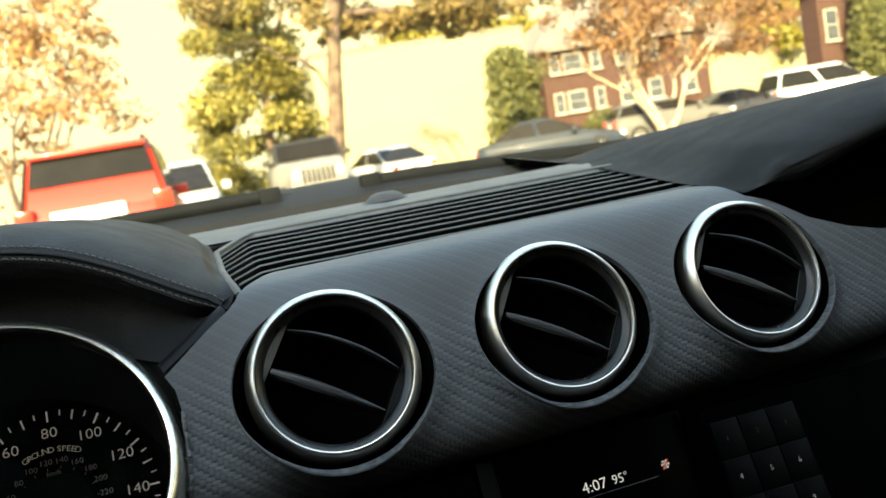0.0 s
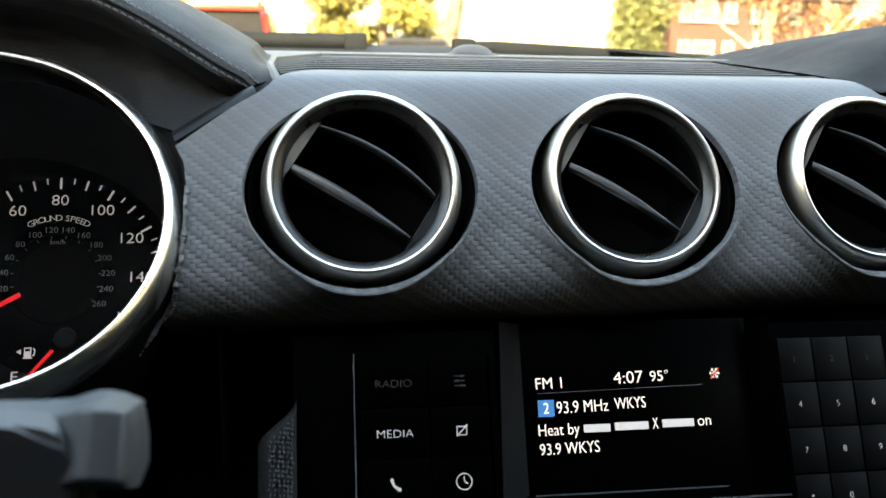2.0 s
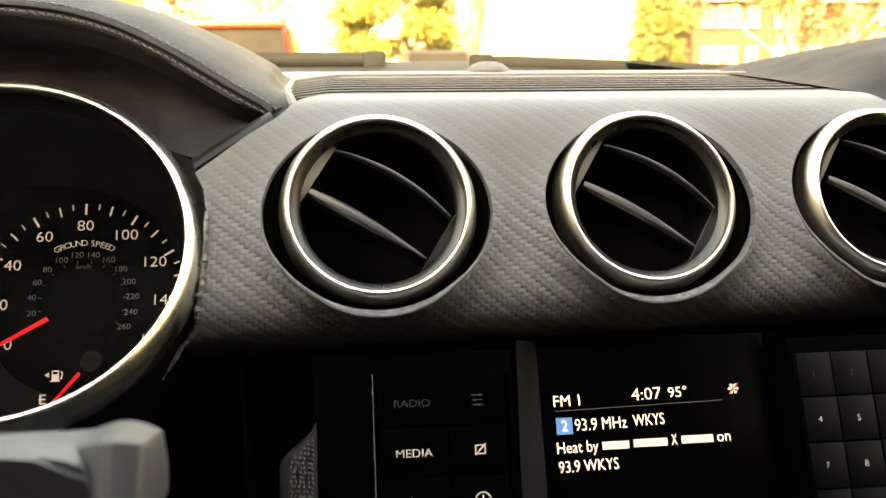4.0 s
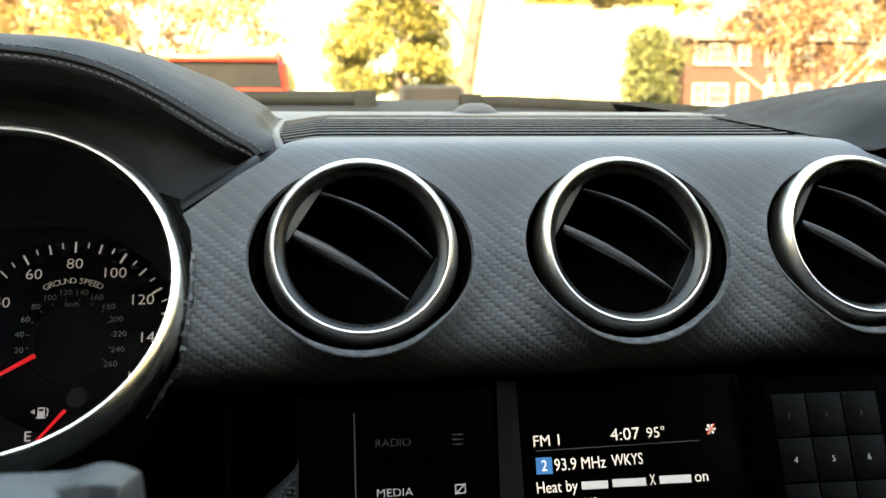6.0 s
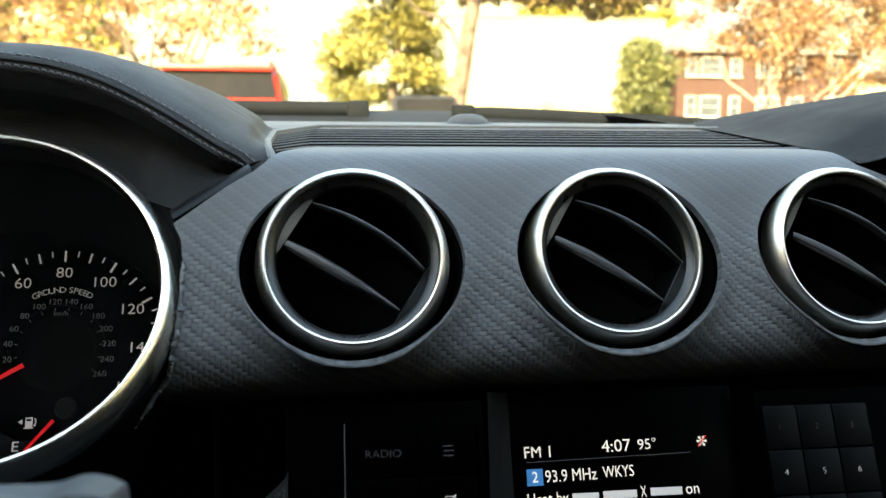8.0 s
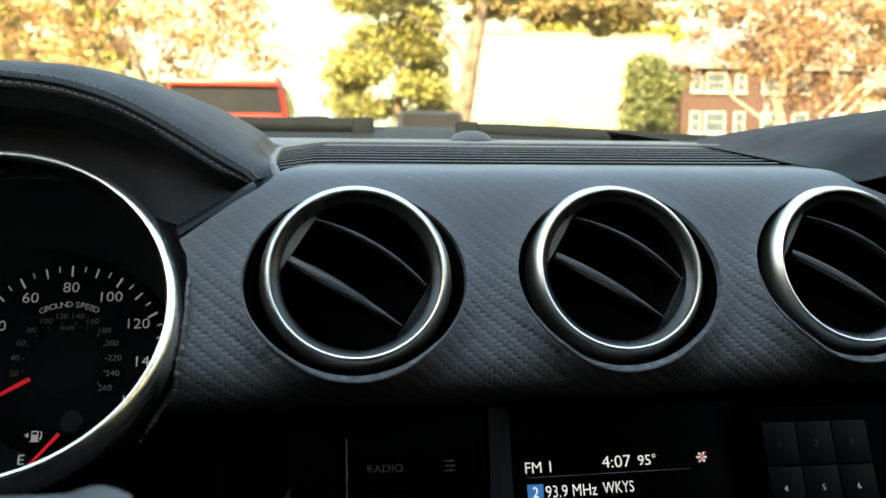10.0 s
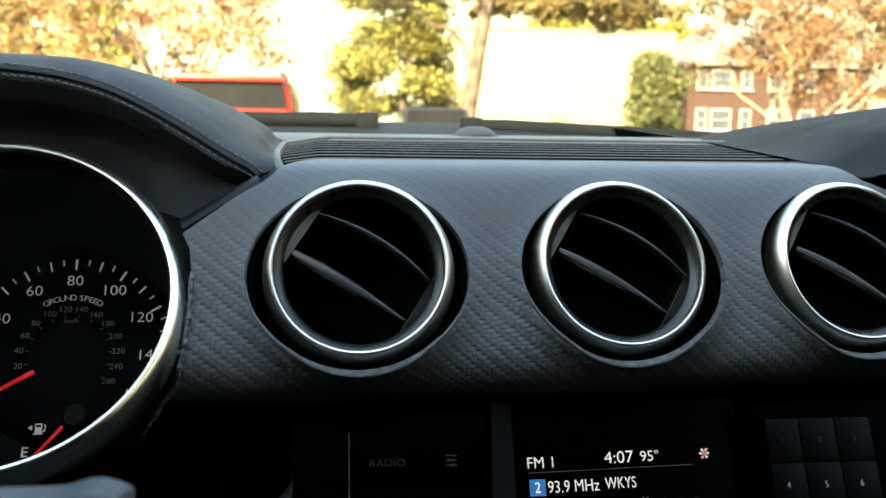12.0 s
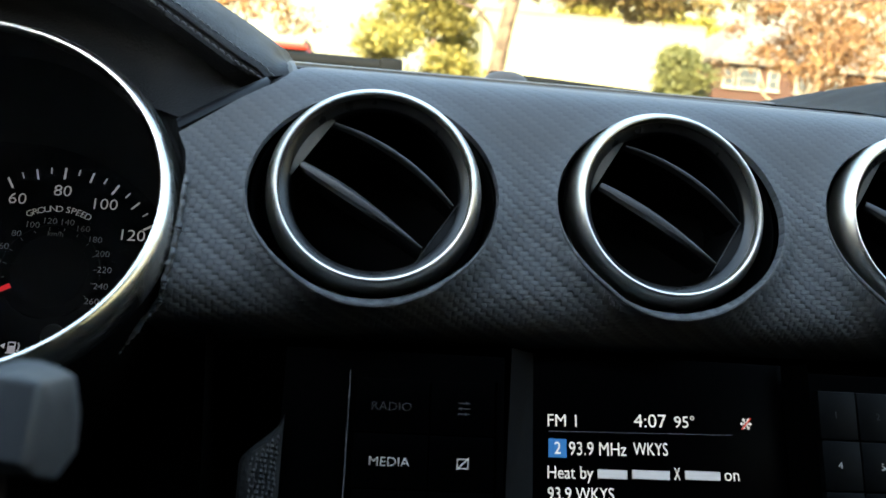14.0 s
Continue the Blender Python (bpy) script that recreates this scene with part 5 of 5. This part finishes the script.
def leaves(rng, clumps, per, size):
    """Leaf blades scattered through clumps of (centre, radii)."""
    verts, faces = [], []
    for c, rad in clumps:
        for _ in range(per):
            d = rng.normal(size=3)
            d /= np.linalg.norm(d)
            p = np.array(c) + d * np.array(rad) * rng.uniform(0.35, 1.08)
            a, b = rng.normal(size=3), rng.normal(size=3)
            a /= np.linalg.norm(a)
            b -= a * (a @ b)
            b /= np.linalg.norm(b)
            k = size * rng.uniform(0.6, 1.4)
            i = len(verts)
            n = np.cross(a, b) * k * 0.12
            verts += [p - a * k, p - b * k * 0.45 + n, p + a * k, p + b * k * 0.45 + n]
            faces.append((i, i + 1, i + 2, i + 3))
    me = bpy.data.meshes.new("leaves")
    me.from_pydata([tuple(v) for v in verts], [], faces)
    return me


def crown(me, material, parent):
    me.materials.append(material)
    ob = new("crown", me)
    ob.parent = parent
    ob["kind"] = "stuff"
    return ob


def grow(bm, rng, start, way, length, radius, depth, tips, droop=0.0, wander=0.12):
    """A tapering limb that forks."""
    pts, rad = [Vector(start)], [radius]
    d = Vector(way).normalized()
    steps = 5
    for i in range(steps):
        d = (d + Vector(rng.normal(size=3)) * wander + Vector((0, 0, -droop))).normalized()
        pts.append(pts[-1] + d * length / steps)
        rad.append(radius * (1 - 0.5 * (i + 1) / steps))
    tube(bm, pts, rad, 8)
    if depth == 0:
        tips.append(pts[-1])
        return
    for k in range(3 if depth > 1 else 2):
        side = Vector(rng.normal(size=3))
        side -= d * side.dot(d)
        grow(bm, rng, pts[-1 - (k % 2)], d + side.normalized() * rng.uniform(0.5, 0.9), length * rng.uniform(0.55, 0.8), rad[-1] * 0.85, depth - 1, tips, droop)


def tree(name, label, where, trunk_h, trunk_r, clumps, material, bark, seed, per=420, size=0.16, stems=1, spread=0.2, extra=(), tilt=0.06):
    rng = np.random.default_rng(seed)
    t = thing(name, label, "tree")
    bm = bmesh.new()
    tips = []
    for s in range(stems):
        lean = Vector((spread * math.cos(2.4 * s + 0.4), spread * math.sin(2.4 * s + 0.4), 1.0)) if stems > 1 else Vector((tilt, 0, 1))
        grow(bm, rng, (0.12 * math.cos(2.4 * s), 0.12 * math.sin(2.4 * s), -0.05), lean, trunk_h, trunk_r, 2, tips, wander=0.12 if stems > 1 else 0.03)
    for pts, rad in extra:
        tube(bm, pts, rad, 8)
    part("trunk", bm, bark, t)
    more = [(tuple(p), (0.7, 0.7, 0.55)) for p in tips]
    crown(leaves(rng, list(clumps) + more, per, size), material, t)
    t.matrix_basis = at(*where)
    return t


def blob_clumps(seed, n, lo, hi, rad):
    rng = np.random.default_rng(seed)
    return [(tuple(rng.uniform(lo, hi)), tuple(np.array(rad) * rng.uniform(0.6, 1.2))) for _ in range(n)]


# conifer-like green tree beyond the parked cars
cone = []
rng0 = np.random.default_rng(5)
for k in range(46):
    z = 0.6 + 6.6 * (k / 46)
    w = 1.95 * (1 - 0.55 * (k / 46) ** 1.5)
    a = rng0.uniform(0, 2 * math.pi)
    cone.append(((w * 0.75 * math.cos(a), w * 0.75 * math.sin(a), z), (0.75, 0.75, 0.42)))
tree("evergreen_tree", "full green leafy tree in sunlight", (1.45, 26.0), 4.5, 0.16, cone, GREEN, BARK, 3, 430, 0.10)
# large shade tree with a long low limb
canopy = blob_clumps(11, 76, (-2.9, -2.2, 4.75), (7.4, 2.2, 7.6), (0.75, 0.75, 0.5))
canopy = [c for c in canopy if c[0][2] > 4.75 + 0.25 * max(0.0, -c[0][0]) + 0.10 * max(0.0, c[0][0] - 4)]
canopy = [c for i, c in enumerate(canopy) if c[0][0] > 0.3 or i % 2]
canopy += blob_clumps(13, 34, (0.6, -1.2, 4.45), (6.2, 1.2, 5.0), (0.5, 0.5, 0.28))
limb = [((1.1, 0.0, 5.2), (2.6, 0.1, 5.1), (4.0, 0.0, 4.95), (5.2, -0.1, 4.9), (6.4, 0.0, 5.3)), (0.12, 0.10, 0.09, 0.07, 0.03)]
limb2 = [((0.55, 0.0, 3.1), (0.3, 0.0, 3.7), (-0.1, 0.0, 4.1), (-0.6, 0.0, 4.2), (-1.2, 0.1, 4.75), (-2.3, 0.1, 4.7)), (0.06, 0.05, 0.05, 0.04, 0.03, 0.015)]
tree("shade_tree", "tall tree with a bare trunk and spreading olive crown", (3.0, 24.0), 6.2, 0.30, canopy, OLIVE, BARK, 8, 95, 0.12, extra=(limb, limb2), tilt=0.22)
# round clipped evergreen
tree("evergreen_shrub", "large rounded dark green evergreen shrub", (13.85, 38.0), 2.0, 0.12,
     [((0.9 * (1 - z / 6.5) * math.cos(a), 0.9 * (1 - z / 6.5) * math.sin(a), z), (0.75, 0.75, 0.6)) for z in (0.6, 1.3, 2.0, 2.7, 3.4, 4.1, 4.6) for a in (0.3, 1.6, 2.9, 4.2, 5.5)], DARK_GREEN, BARK, 4, 300, 0.14)
tree("conifer", "dark green conifer beside the brick house", (37.9, 42.2), 2.0, 0.14,
     [((1.3 * (1 - z / 8.5) * math.cos(a + z), 1.3 * (1 - z / 8.5) * math.sin(a + z), z), (0.62, 0.62, 0.45)) for z in (0.7, 1.4, 2.1, 2.8, 3.5, 4.2, 4.9, 5.6, 6.3, 7.0) for a in (0.3, 1.6, 2.9, 4.2, 5.5)], DARK_GREEN, BARK, 6, 150, 0.14)
# autumn trees
tree("autumn_tree", "orange and gold autumn tree with slender trunks", (-3.7, 17.5), 2.3, 0.075, blob_clumps(21, 105, (-3.2, -1.2, 1.8), (2.4, 1.6, 6.4), (0.50, 0.50, 0.32)), GOLD, BARK, 9, 46, 0.095, 3, 0.3)
tree("crape_myrtle", "multi-stemmed autumn tree with pale smooth trunks", (15.3, 27.0), 2.6, 0.10, [c for c in blob_clumps(31, 120, (-3.3, -1.5, 2.5), (5.2, 1.6, 6.4), (0.62, 0.62, 0.42)) if c[0][2] > 2.6 + 0.45 * max(0.0, -c[0][0])], AUTUMN, PALE_BARK, 12, 80, 0.10, 5, 0.42)
copy_thing(bpy.data.objects["autumn_tree"], at(-8.4, 21.0, 0, 130))
for x, y, k in ((17.5, 62, 0), (24.0, 66, 60), (-18, 60, 200), (-30, 70, 20), (44, 60, 100)):
    if k == 0:
        far = tree("yellow_green_tree", "distant tree with yellow-green leaves", (x, y), 3.5, 0.3, blob_clumps(41, 40, (-4, -3, 2.5), (4, 3, 10.5), (1.6, 1.6, 1.1)), YELLOW_GREEN, BARK, 14, 170, 0.3)
        far["group"] = "distant trees"
    else:
        copy_thing(far, at(x, y, 0, k))
shrub = tree("low_shrub", "low clipped green shrub beside the wall", (19.6, 40.5), 0.6, 0.05, blob_clumps(51, 14, (-1.4, -0.6, 0.3), (1.4, 0.6, 1.1), (0.5, 0.5, 0.35)), DARK_GREEN, BARK, 15, 160, 0.10)

# ---------- buildings ----------
BRICK = bpy.data.materials.new("red_brick")
BRICK.use_nodes = True
nt = BRICK.node_tree
bt = nt.nodes.new("ShaderNodeTexBrick")
tc = nt.nodes.new("ShaderNodeTexCoord")
mp = nt.nodes.new("ShaderNodeMapping")
mp.inputs["Rotation"].default_value = (radians(90), 0, 0)
nt.links.new(tc.outputs["Object"], mp.inputs[0])
nt.links.new(mp.outputs[0], bt.inputs["Vector"])
bt.inputs["Color1"].default_value, bt.inputs["Color2"].default_value, bt.inputs["Mortar"].default_value = (0.062, 0.020, 0.013, 1), (0.047, 0.016, 0.011, 1), (0.08, 0.060, 0.048, 1)
bt.inputs["Scale"].default_value, bt.inputs["Brick Width"].default_value, bt.inputs["Row Height"].default_value, bt.inputs["Mortar Size"].default_value = 1.0, 0.215, 0.075, 0.008
nt.links.new(bt.outputs[0], nt.nodes["Principled BSDF"].inputs["Base Color"])
nt.nodes["Principled BSDF"].inputs["Roughness"].default_value = 0.9
WHITE = mat("white_paint", (0.36, 0.335, 0.28), 0.6, var=(1.5, 0.06), bump=(80, 0.1, 0.003))
SIDING = mat("cream_siding", (0.27, 0.257, 0.155), 0.7, var=(0.4, 0.05), bump=(30, 0.1, 0.004))
ROOF = mat("pale_shingle", (0.17, 0.145, 0.12), 0.85, var=(1.0, 0.15), bump=(20, 0.4, 0.01))
PANE = mat("window_glass", (0.06, 0.07, 0.08), 0.08, var=(2, 0.2))


def house(name, label, x0, x1, y0, y1, eave, peak, wall_material, windows, hip=1.6, over=0.45):
    h = thing(name, label, "house")
    bm = boxed((x0, y0, 0), (x1, y1, eave), 0.02)
    wall = part("wall", bm, wall_material, h, smooth=False)
    o = over
    bm = bmesh.new()
    b = [bm.verts.new(p) for p in ((x0 - o, y0 - o, eave), (x1 + o, y0 - o, eave), (x1 + o, y1 + o, eave), (x0 - o, y1 + o, eave))]
    c = [bm.verts.new(p) for p in ((x0 - o, y0 - o, eave + 0.22), (x1 + o, y0 - o, eave + 0.22), (x1 + o, y1 + o, eave + 0.22), (x0 - o, y1 + o, eave + 0.22))]
    ym = (y0 + y1) / 2
    r = [bm.verts.new(p) for p in ((x0 + hip, ym, peak), (x1 - hip, ym, peak))]
    bm.faces.new(b)
    for i in range(4):
        bm.faces.new((b[i], b[(i + 1) % 4], c[(i + 1) % 4], c[i]))
    for f in ((c[0], c[1], r[1], r[0]), (c[1], c[2], r[1]), (c[2], c[3], r[0], r[1]), (c[3], c[0], r[0])):
        bm.faces.new(f)
    part("roof", bm, ROOF, h, smooth=False)
    for wx, wz, ww, wh in windows:
        win = part("window", boxed((wx - ww / 2 - 0.08, y0 - 0.07, wz - 0.08), (wx + ww / 2 + 0.08, y0 + 0.05, wz + wh + 0.08), 0.01), WHITE, h, "white painted window casing", smooth=False)
        part("pane", boxed((wx - ww / 2, y0 - 0.09, wz), (wx + ww / 2, y0 - 0.06, wz + wh * 0.48)), PANE, win, smooth=False)
        part("pane", boxed((wx - ww / 2, y0 - 0.09, wz + wh * 0.52), (wx + ww / 2, y0 - 0.06, wz + wh)), PANE, win, smooth=False)
        part("sill", boxed((wx - ww / 2 - 0.16, y0 - 0.18, wz - 0.16), (wx + ww / 2 + 0.16, y0, wz - 0.08), 0.01), WHITE, win, smooth=False)
    seat(h, at((x0 + x1) / 2, (y0 + y1) / 2))
    return h


wins = [(wx, wz, ww, wh) for wz, wh in ((1.95, 1.0), (4.15, 0.9)) for wx, ww in ((19.2, 0.45), (20.3, 1.0), (21.7, 0.45), (23.4, 0.75), (25.2, 0.75), (27.4, 0.75))]
brick_house = house("brick_house", "two-storey red brick house with white window casings", 18.4, 28.8, 45.0, 56.0, 5.3, 8.6, BRICK, wins, 4.0)
house("cream_building", "long pale cream building with a plain sunlit wall", 5.6, 16.9, 43.0, 54.0, 6.55, 6.95, SIDING, [], 4.0, 0.02)
house("brick_house", "red brick house with one tall white window", 35.7, 48.0, 43.9, 45.4, 6.6, 7.4, BRICK, [(36.55, 3.5, 0.75, 1.7), (40.5, 3.5, 0.75, 1.7)], 0.7)
house("cream_building", "pale cream house wall between brick houses", 37.0, 47.5, 58.0, 66.0, 4.9, 8.0, SIDING, [], 3.0)

# ---------- parked cars ----------
TYRE = mat("tyre", (0.02, 0.02, 0.02), 0.85, var=(8, 0.2))
ALLOY = mat("alloy", (0.55, 0.55, 0.56), 0.3, 0.9)
CAR_GLASS = mat("car_glass", (0.014, 0.013, 0.012), 0.10, var=(3, 0.2), spec=0.09)
LAMP_RED = mat("tail_lamp_red", (0.45, 0.03, 0.02), 0.2)
LAMP_CLEAR = mat("head_lamp_clear", (0.6, 0.6, 0.58), 0.12)
PLATE = mat("plate_white", (0.75, 0.74, 0.70), 0.5)
TRIM = mat("black_trim", (0.02, 0.02, 0.02), 0.5)


def paint(name, base, spec=0.3):
    return mat(name, base, 0.38, 0.0, var=(3, 0.05), coat=0.5 * spec, spec=spec)


def car(name, label, length, width, height, style, colour, where, turn):
    """A parked car, nose along +y before turning. style: suv, sedan, jeep, van."""
    c = thing(name, label, "car")
    hw, hl = width / 2, length / 2
    belt = {"suv": 1.02, "sedan": 0.88, "jeep": 1.33, "van": 1.00}[style]
    # stations along the car: y, half width, bottom, shoulder height
    if style == "jeep":
        st = [(-hl, 0.92, 0.50, belt - 0.02), (-hl + 0.1, 0.96, 0.45, belt), (hl - 1.5, 0.96, 0.45, belt), (hl - 1.35, 0.80, 0.45, belt - 0.02), (hl - 0.1, 0.74, 0.50, belt - 0.08), (hl, 0.70, 0.55, belt - 0.14)]
    else:
        drop = {"suv": 0.10, "sedan": 0.16, "van": 0.16}[style]
        st = [(-hl, 0.86, 0.42, belt - 0.16), (-hl + 0.06, 0.95, 0.34, belt - 0.04), (-hl + 0.35, 1.0, 0.28, belt), (0, 1.0, 0.24, belt), (hl - 1.15, 1.0, 0.26, belt - 0.02), (hl - 0.5, 0.96, 0.28, belt - drop), (hl - 0.12, 0.86, 0.30, belt - drop - 0.10), (hl, 0.70, 0.38, belt - drop - 0.22)]
    rows = []
    for y, w, lo, hi in st:
        w *= hw
        rows.append([Vector(p) for p in ((-w * 0.90, y, lo), (-w, y, lo + 0.10), (-w, y, (lo + hi) / 2), (-w * 0.97, y, hi - 0.08), (-w * 0.90, y, hi), (0, y, hi + 0.015), (w * 0.90, y, hi), (w * 0.97, y, hi - 0.08), (w, y, (lo + hi) / 2), (w, y, lo + 0.10), (w * 0.90, y, lo))])
    bm = sheet(rows)
    for row in (0, -1):
        bm.verts.ensure_lookup_table()
        n = len(rows[0])
        idx = range(n) if row == 0 else range(len(bm.verts) - n, len(bm.verts))
        bm.faces.new([bm.verts[i] for i in idx])
    part("body", bm, colour, c, angle=50)
    base = {"suv": (-hl + 0.12, hl - 1.55, -hl + 0.42, hl - 2.35), "sedan": (-hl + 0.55, hl - 1.25, -hl + 1.35, hl - 2.25), "jeep": (-hl + 0.04, hl - 1.45, -hl + 0.12, hl - 1.75), "van": (-hl + 0.10, hl - 1.0, -hl + 0.35, hl - 2.0)}[style]
    b0, b1, t0, t1 = base
    wb, wt = hw * (0.93 if style != "jeep" else 0.92), hw * {"jeep": 0.86, "suv": 0.80}.get(style, 0.76)
    zb, zt = belt - 0.03, height
    zr = zt - 0.07
    ring = lambda y0, y1, w, z: [Vector((-w, y0, z)), Vector((w, y0, z)), Vector((w, y1, z)), Vector((-w, y1, z))]
    bm = bmesh.new()
    low = [bm.verts.new(p) for p in ring(b0, b1, wb, zb)]
    mid = [bm.verts.new(p) for p in ring(t0, t1, wt, zr)]
    top = [bm.verts.new(p) for p in ring(t0 + 0.16, t1 - 0.16, wt * 0.86, zt)]
    for a, b in ((low, mid), (mid, top)):
        for i in range(4):
            bm.faces.new((a[i], a[(i + 1) % 4], b[(i + 1) % 4], b[i]))
    bm.faces.new(top)
    bmesh.ops.bevel(bm, geom=list(bm.edges), offset=0.07 if style == "suv" else 0.035, segments=3, affect="EDGES")
    part("cabin", bm, colour if style != "jeep" else TRIM, c, "black soft top" if style == "jeep" else "", angle=50)

    def pane(corners, name="window"):
        n = (corners[1] - corners[0]).cross(corners[3] - corners[0]).normalized()
        mid_p = sum(corners, Vector()) / 4
        if n.dot(mid_p - Vector((0, (b0 + b1) / 2, zb))) < 0:
            n = -n
        ins = [p.lerp(mid_p, 0.10) + n * 0.012 for p in corners]
        bm = bmesh.new()
        a = [bm.verts.new(p) for p in ins]
        b = [bm.verts.new(p - n * 0.03) for p in ins]
        bm.faces.new(a)
        for i in range(4):
            bm.faces.new((a[i], a[(i + 1) % 4], b[(i + 1) % 4], b[i]))
        part(name, bm, CAR_GLASS, c, "dark glossy glass", smooth=False)

    L, M = ring(b0, b1, wb, zb + 0.06), ring(t0, t1, wt, zr)
    up = 0.42 if style == "suv" else 0.0
    pane([L[0].lerp(M[0], up), L[1].lerp(M[1], up), M[1], M[0]], "rear_window")
    pane([L[2], L[3], M[3], M[2]], "windscreen")
    for i, j in ((1, 2), (3, 0)):
        h1, h2 = L[i].lerp(L[j], 0.5), M[i].lerp(M[j], 0.5)
        pane([L[i], h1, h2, M[i]])
        pane([h1, L[j], M[j], h2])
    wr = {"suv": 0.36, "sedan": 0.32, "jeep": 0.39, "van": 0.34}[style]
    for sx in (-1, 1):
        for wy in (-hl + 0.85, hl - 0.9):
            m = Matrix.Translation((sx * (hw - 0.10), wy, wr)) @ Matrix.Rotation(radians(90) * sx, 4, "Y")
            w = part("wheel", lathe([(wr * 0.60, 0.10), (wr * 0.92, 0.11), (wr, 0.07), (wr, -0.09), (wr * 0.6, -0.11)], 32, m), TYRE, c, "black tyre on an alloy rim")
            part("rim", lathe([(0.0001, 0.07), (wr * 0.2, 0.09), (wr * 0.55, 0.075), (wr * 0.62, 0.10)], 24, m), ALLOY, w)
        if style == "jeep":
            part("headlight", lathe([(0.0001, 0.03), (0.09, 0.02), (0.10, 0.0)], 24, Matrix.Translation((sx * 0.50, hl, 0.98)) @ Matrix.Rotation(radians(-90), 4, "X")), LAMP_CLEAR, c)
        elif style == "suv":
            part("tail_light", boxed((sx * hw * 0.86 - 0.12, -hl - 0.01, belt - 0.26), (sx * hw * 0.86 + 0.11, -hl + 0.20, belt + 0.10), 0.05), LAMP_RED, c)
        else:
            part("tail_light", boxed((sx * hw * 0.78 - 0.11, -hl - 0.015, belt - 0.30), (sx * hw * 0.78 + 0.11, -hl + 0.10, belt - (0.02 if style in ("suv", "van") else 0.14)), 0.03), LAMP_RED, c)
            part("headlight", boxed((sx * hw * 0.66 - 0.16, hl - 0.22, belt - 0.38), (sx * hw * 0.66 + 0.16, hl - 0.02, belt - 0.24), 0.03), LAMP_CLEAR, c)
        out = hw + (0.02 if style == "suv" else 0.10)
        part("mirror", boxed((sx * out - 0.09, b1 - 0.42, zb + 0.02), (sx * out + 0.09, b1 - 0.28, zb + 0.18), 0.03), colour if style != "jeep" else TRIM, c)
    if style == "jeep":
        for k in range(7):
            x = -0.33 + 0.11 * k
            part("grille_slot", boxed((x - 0.034, hl - 0.02, 0.78), (x + 0.034, hl + 0.02, 1.10), 0.008), TRIM, c)
        part("bumper", boxed((-hw * 0.86, hl + 0.02, 0.48), (hw * 0.86, hl + 0.22, 0.68), 0.03), TRIM, c, "black steel bumper")
    else:
        part("bumper", boxed((-hw * 0.9, -hl - 0.05, 0.40), (hw * 0.9, -hl + 0.10, 0.62), 0.05), colour if style == "sedan" else TRIM, c)
        plate = part("number_plate", boxed((-0.26, -hl - (0.06 if style == "suv" else 0.035), belt - 0.28), (0.26, -hl + 0.02, belt - 0.14), 0.005), PLATE, c, "pale number plate")
        part("plate_bar", boxed((-0.18, -hl - (0.065 if style == "suv" else 0.040), belt - 0.24), (0.18, -hl - 0.034, belt - 0.18), 0), TRIM, plate, smooth=False)
    if style == "suv":
        part("tailgate_panel", boxed((-0.52, -hl - 0.025, belt - 0.38), (0.36, -hl + 0.14, belt + 0.02), 0.03), PLATE, c, "pale tailgate panel")
        for sx in (-1, 1):
            part("roof_rail", tube(bmesh.new(), [(sx * wt * 0.86, t0 + 0.25, zt), (sx * wt * 0.86, t0 + 0.32, zt + 0.05), (sx * wt * 0.86, t1 - 0.3, zt + 0.05), (sx * wt * 0.86, t1 - 0.22, zt)], 0.018, 8), TRIM, c)
        part("rear_spoiler", boxed((-wt * 0.92, t0 - 0.10, zt - 0.10), (wt * 0.92, t0 + 0.10, zt - 0.03), 0.02), colour, c)
    c.matrix_basis = at(*where, 0, turn)
    return c


RED_PAINT = paint("red_paint", (0.36, 0.028, 0.018))
SILVER = paint("silver_paint", (0.45, 0.46, 0.47))
WHITE_PAINT = paint("white_car_paint", (0.60, 0.60, 0.58))
BLUE_GREY = paint("blue_grey_paint", (0.030, 0.038, 0.052), 0.08)
PALE_GREY = paint("pale_grey_paint", (0.20, 0.20, 0.195))
GUN_GREY = paint("mid_grey_paint", (0.115, 0.115, 0.112), 0.12)
DARK_PAINT = paint("dark_paint", (0.03, 0.03, 0.035))
car("suv", "bright red compact sport utility vehicle seen from behind", 4.4, 1.90, 1.81, "suv", RED_PAINT, (-1.47, 13.5), 0)
car("hatchback", "silver hatchback parked beside the red vehicle", 4.4, 1.80, 1.66, "van", SILVER, (-0.80, 18.2), 180)
car("jeep", "pale grey-white off-roader with upright windscreen and slotted grille", 4.2, 1.80, 1.84, "jeep", PALE_GREY, (2.25, 21.5), 180)
car("sedan", "white sedan with red tail lamps", 4.6, 1.82, 1.42, "sedan", WHITE_PAINT, (5.7, 29.5), 15)
car("sedan", "dark blue-grey sedan parked side on", 4.7, 1.84, 1.44, "sedan", BLUE_GREY, (10.35, 25.6), -108)
car("hatchback", "grey hatchback parked under the autumn tree", 4.4, 1.80, 1.46, "van", GUN_GREY, (16.0, 28.0), -102)
car("sedan", "dark sedan parked along the row", 4.5, 1.80, 1.40, "sedan", DARK_PAINT, (20.2, 29.8), -98)
car("van", "white passenger van parked along the row", 5.0, 1.95, 1.78, "van", WHITE_PAINT, (24.6, 30.5), -98)
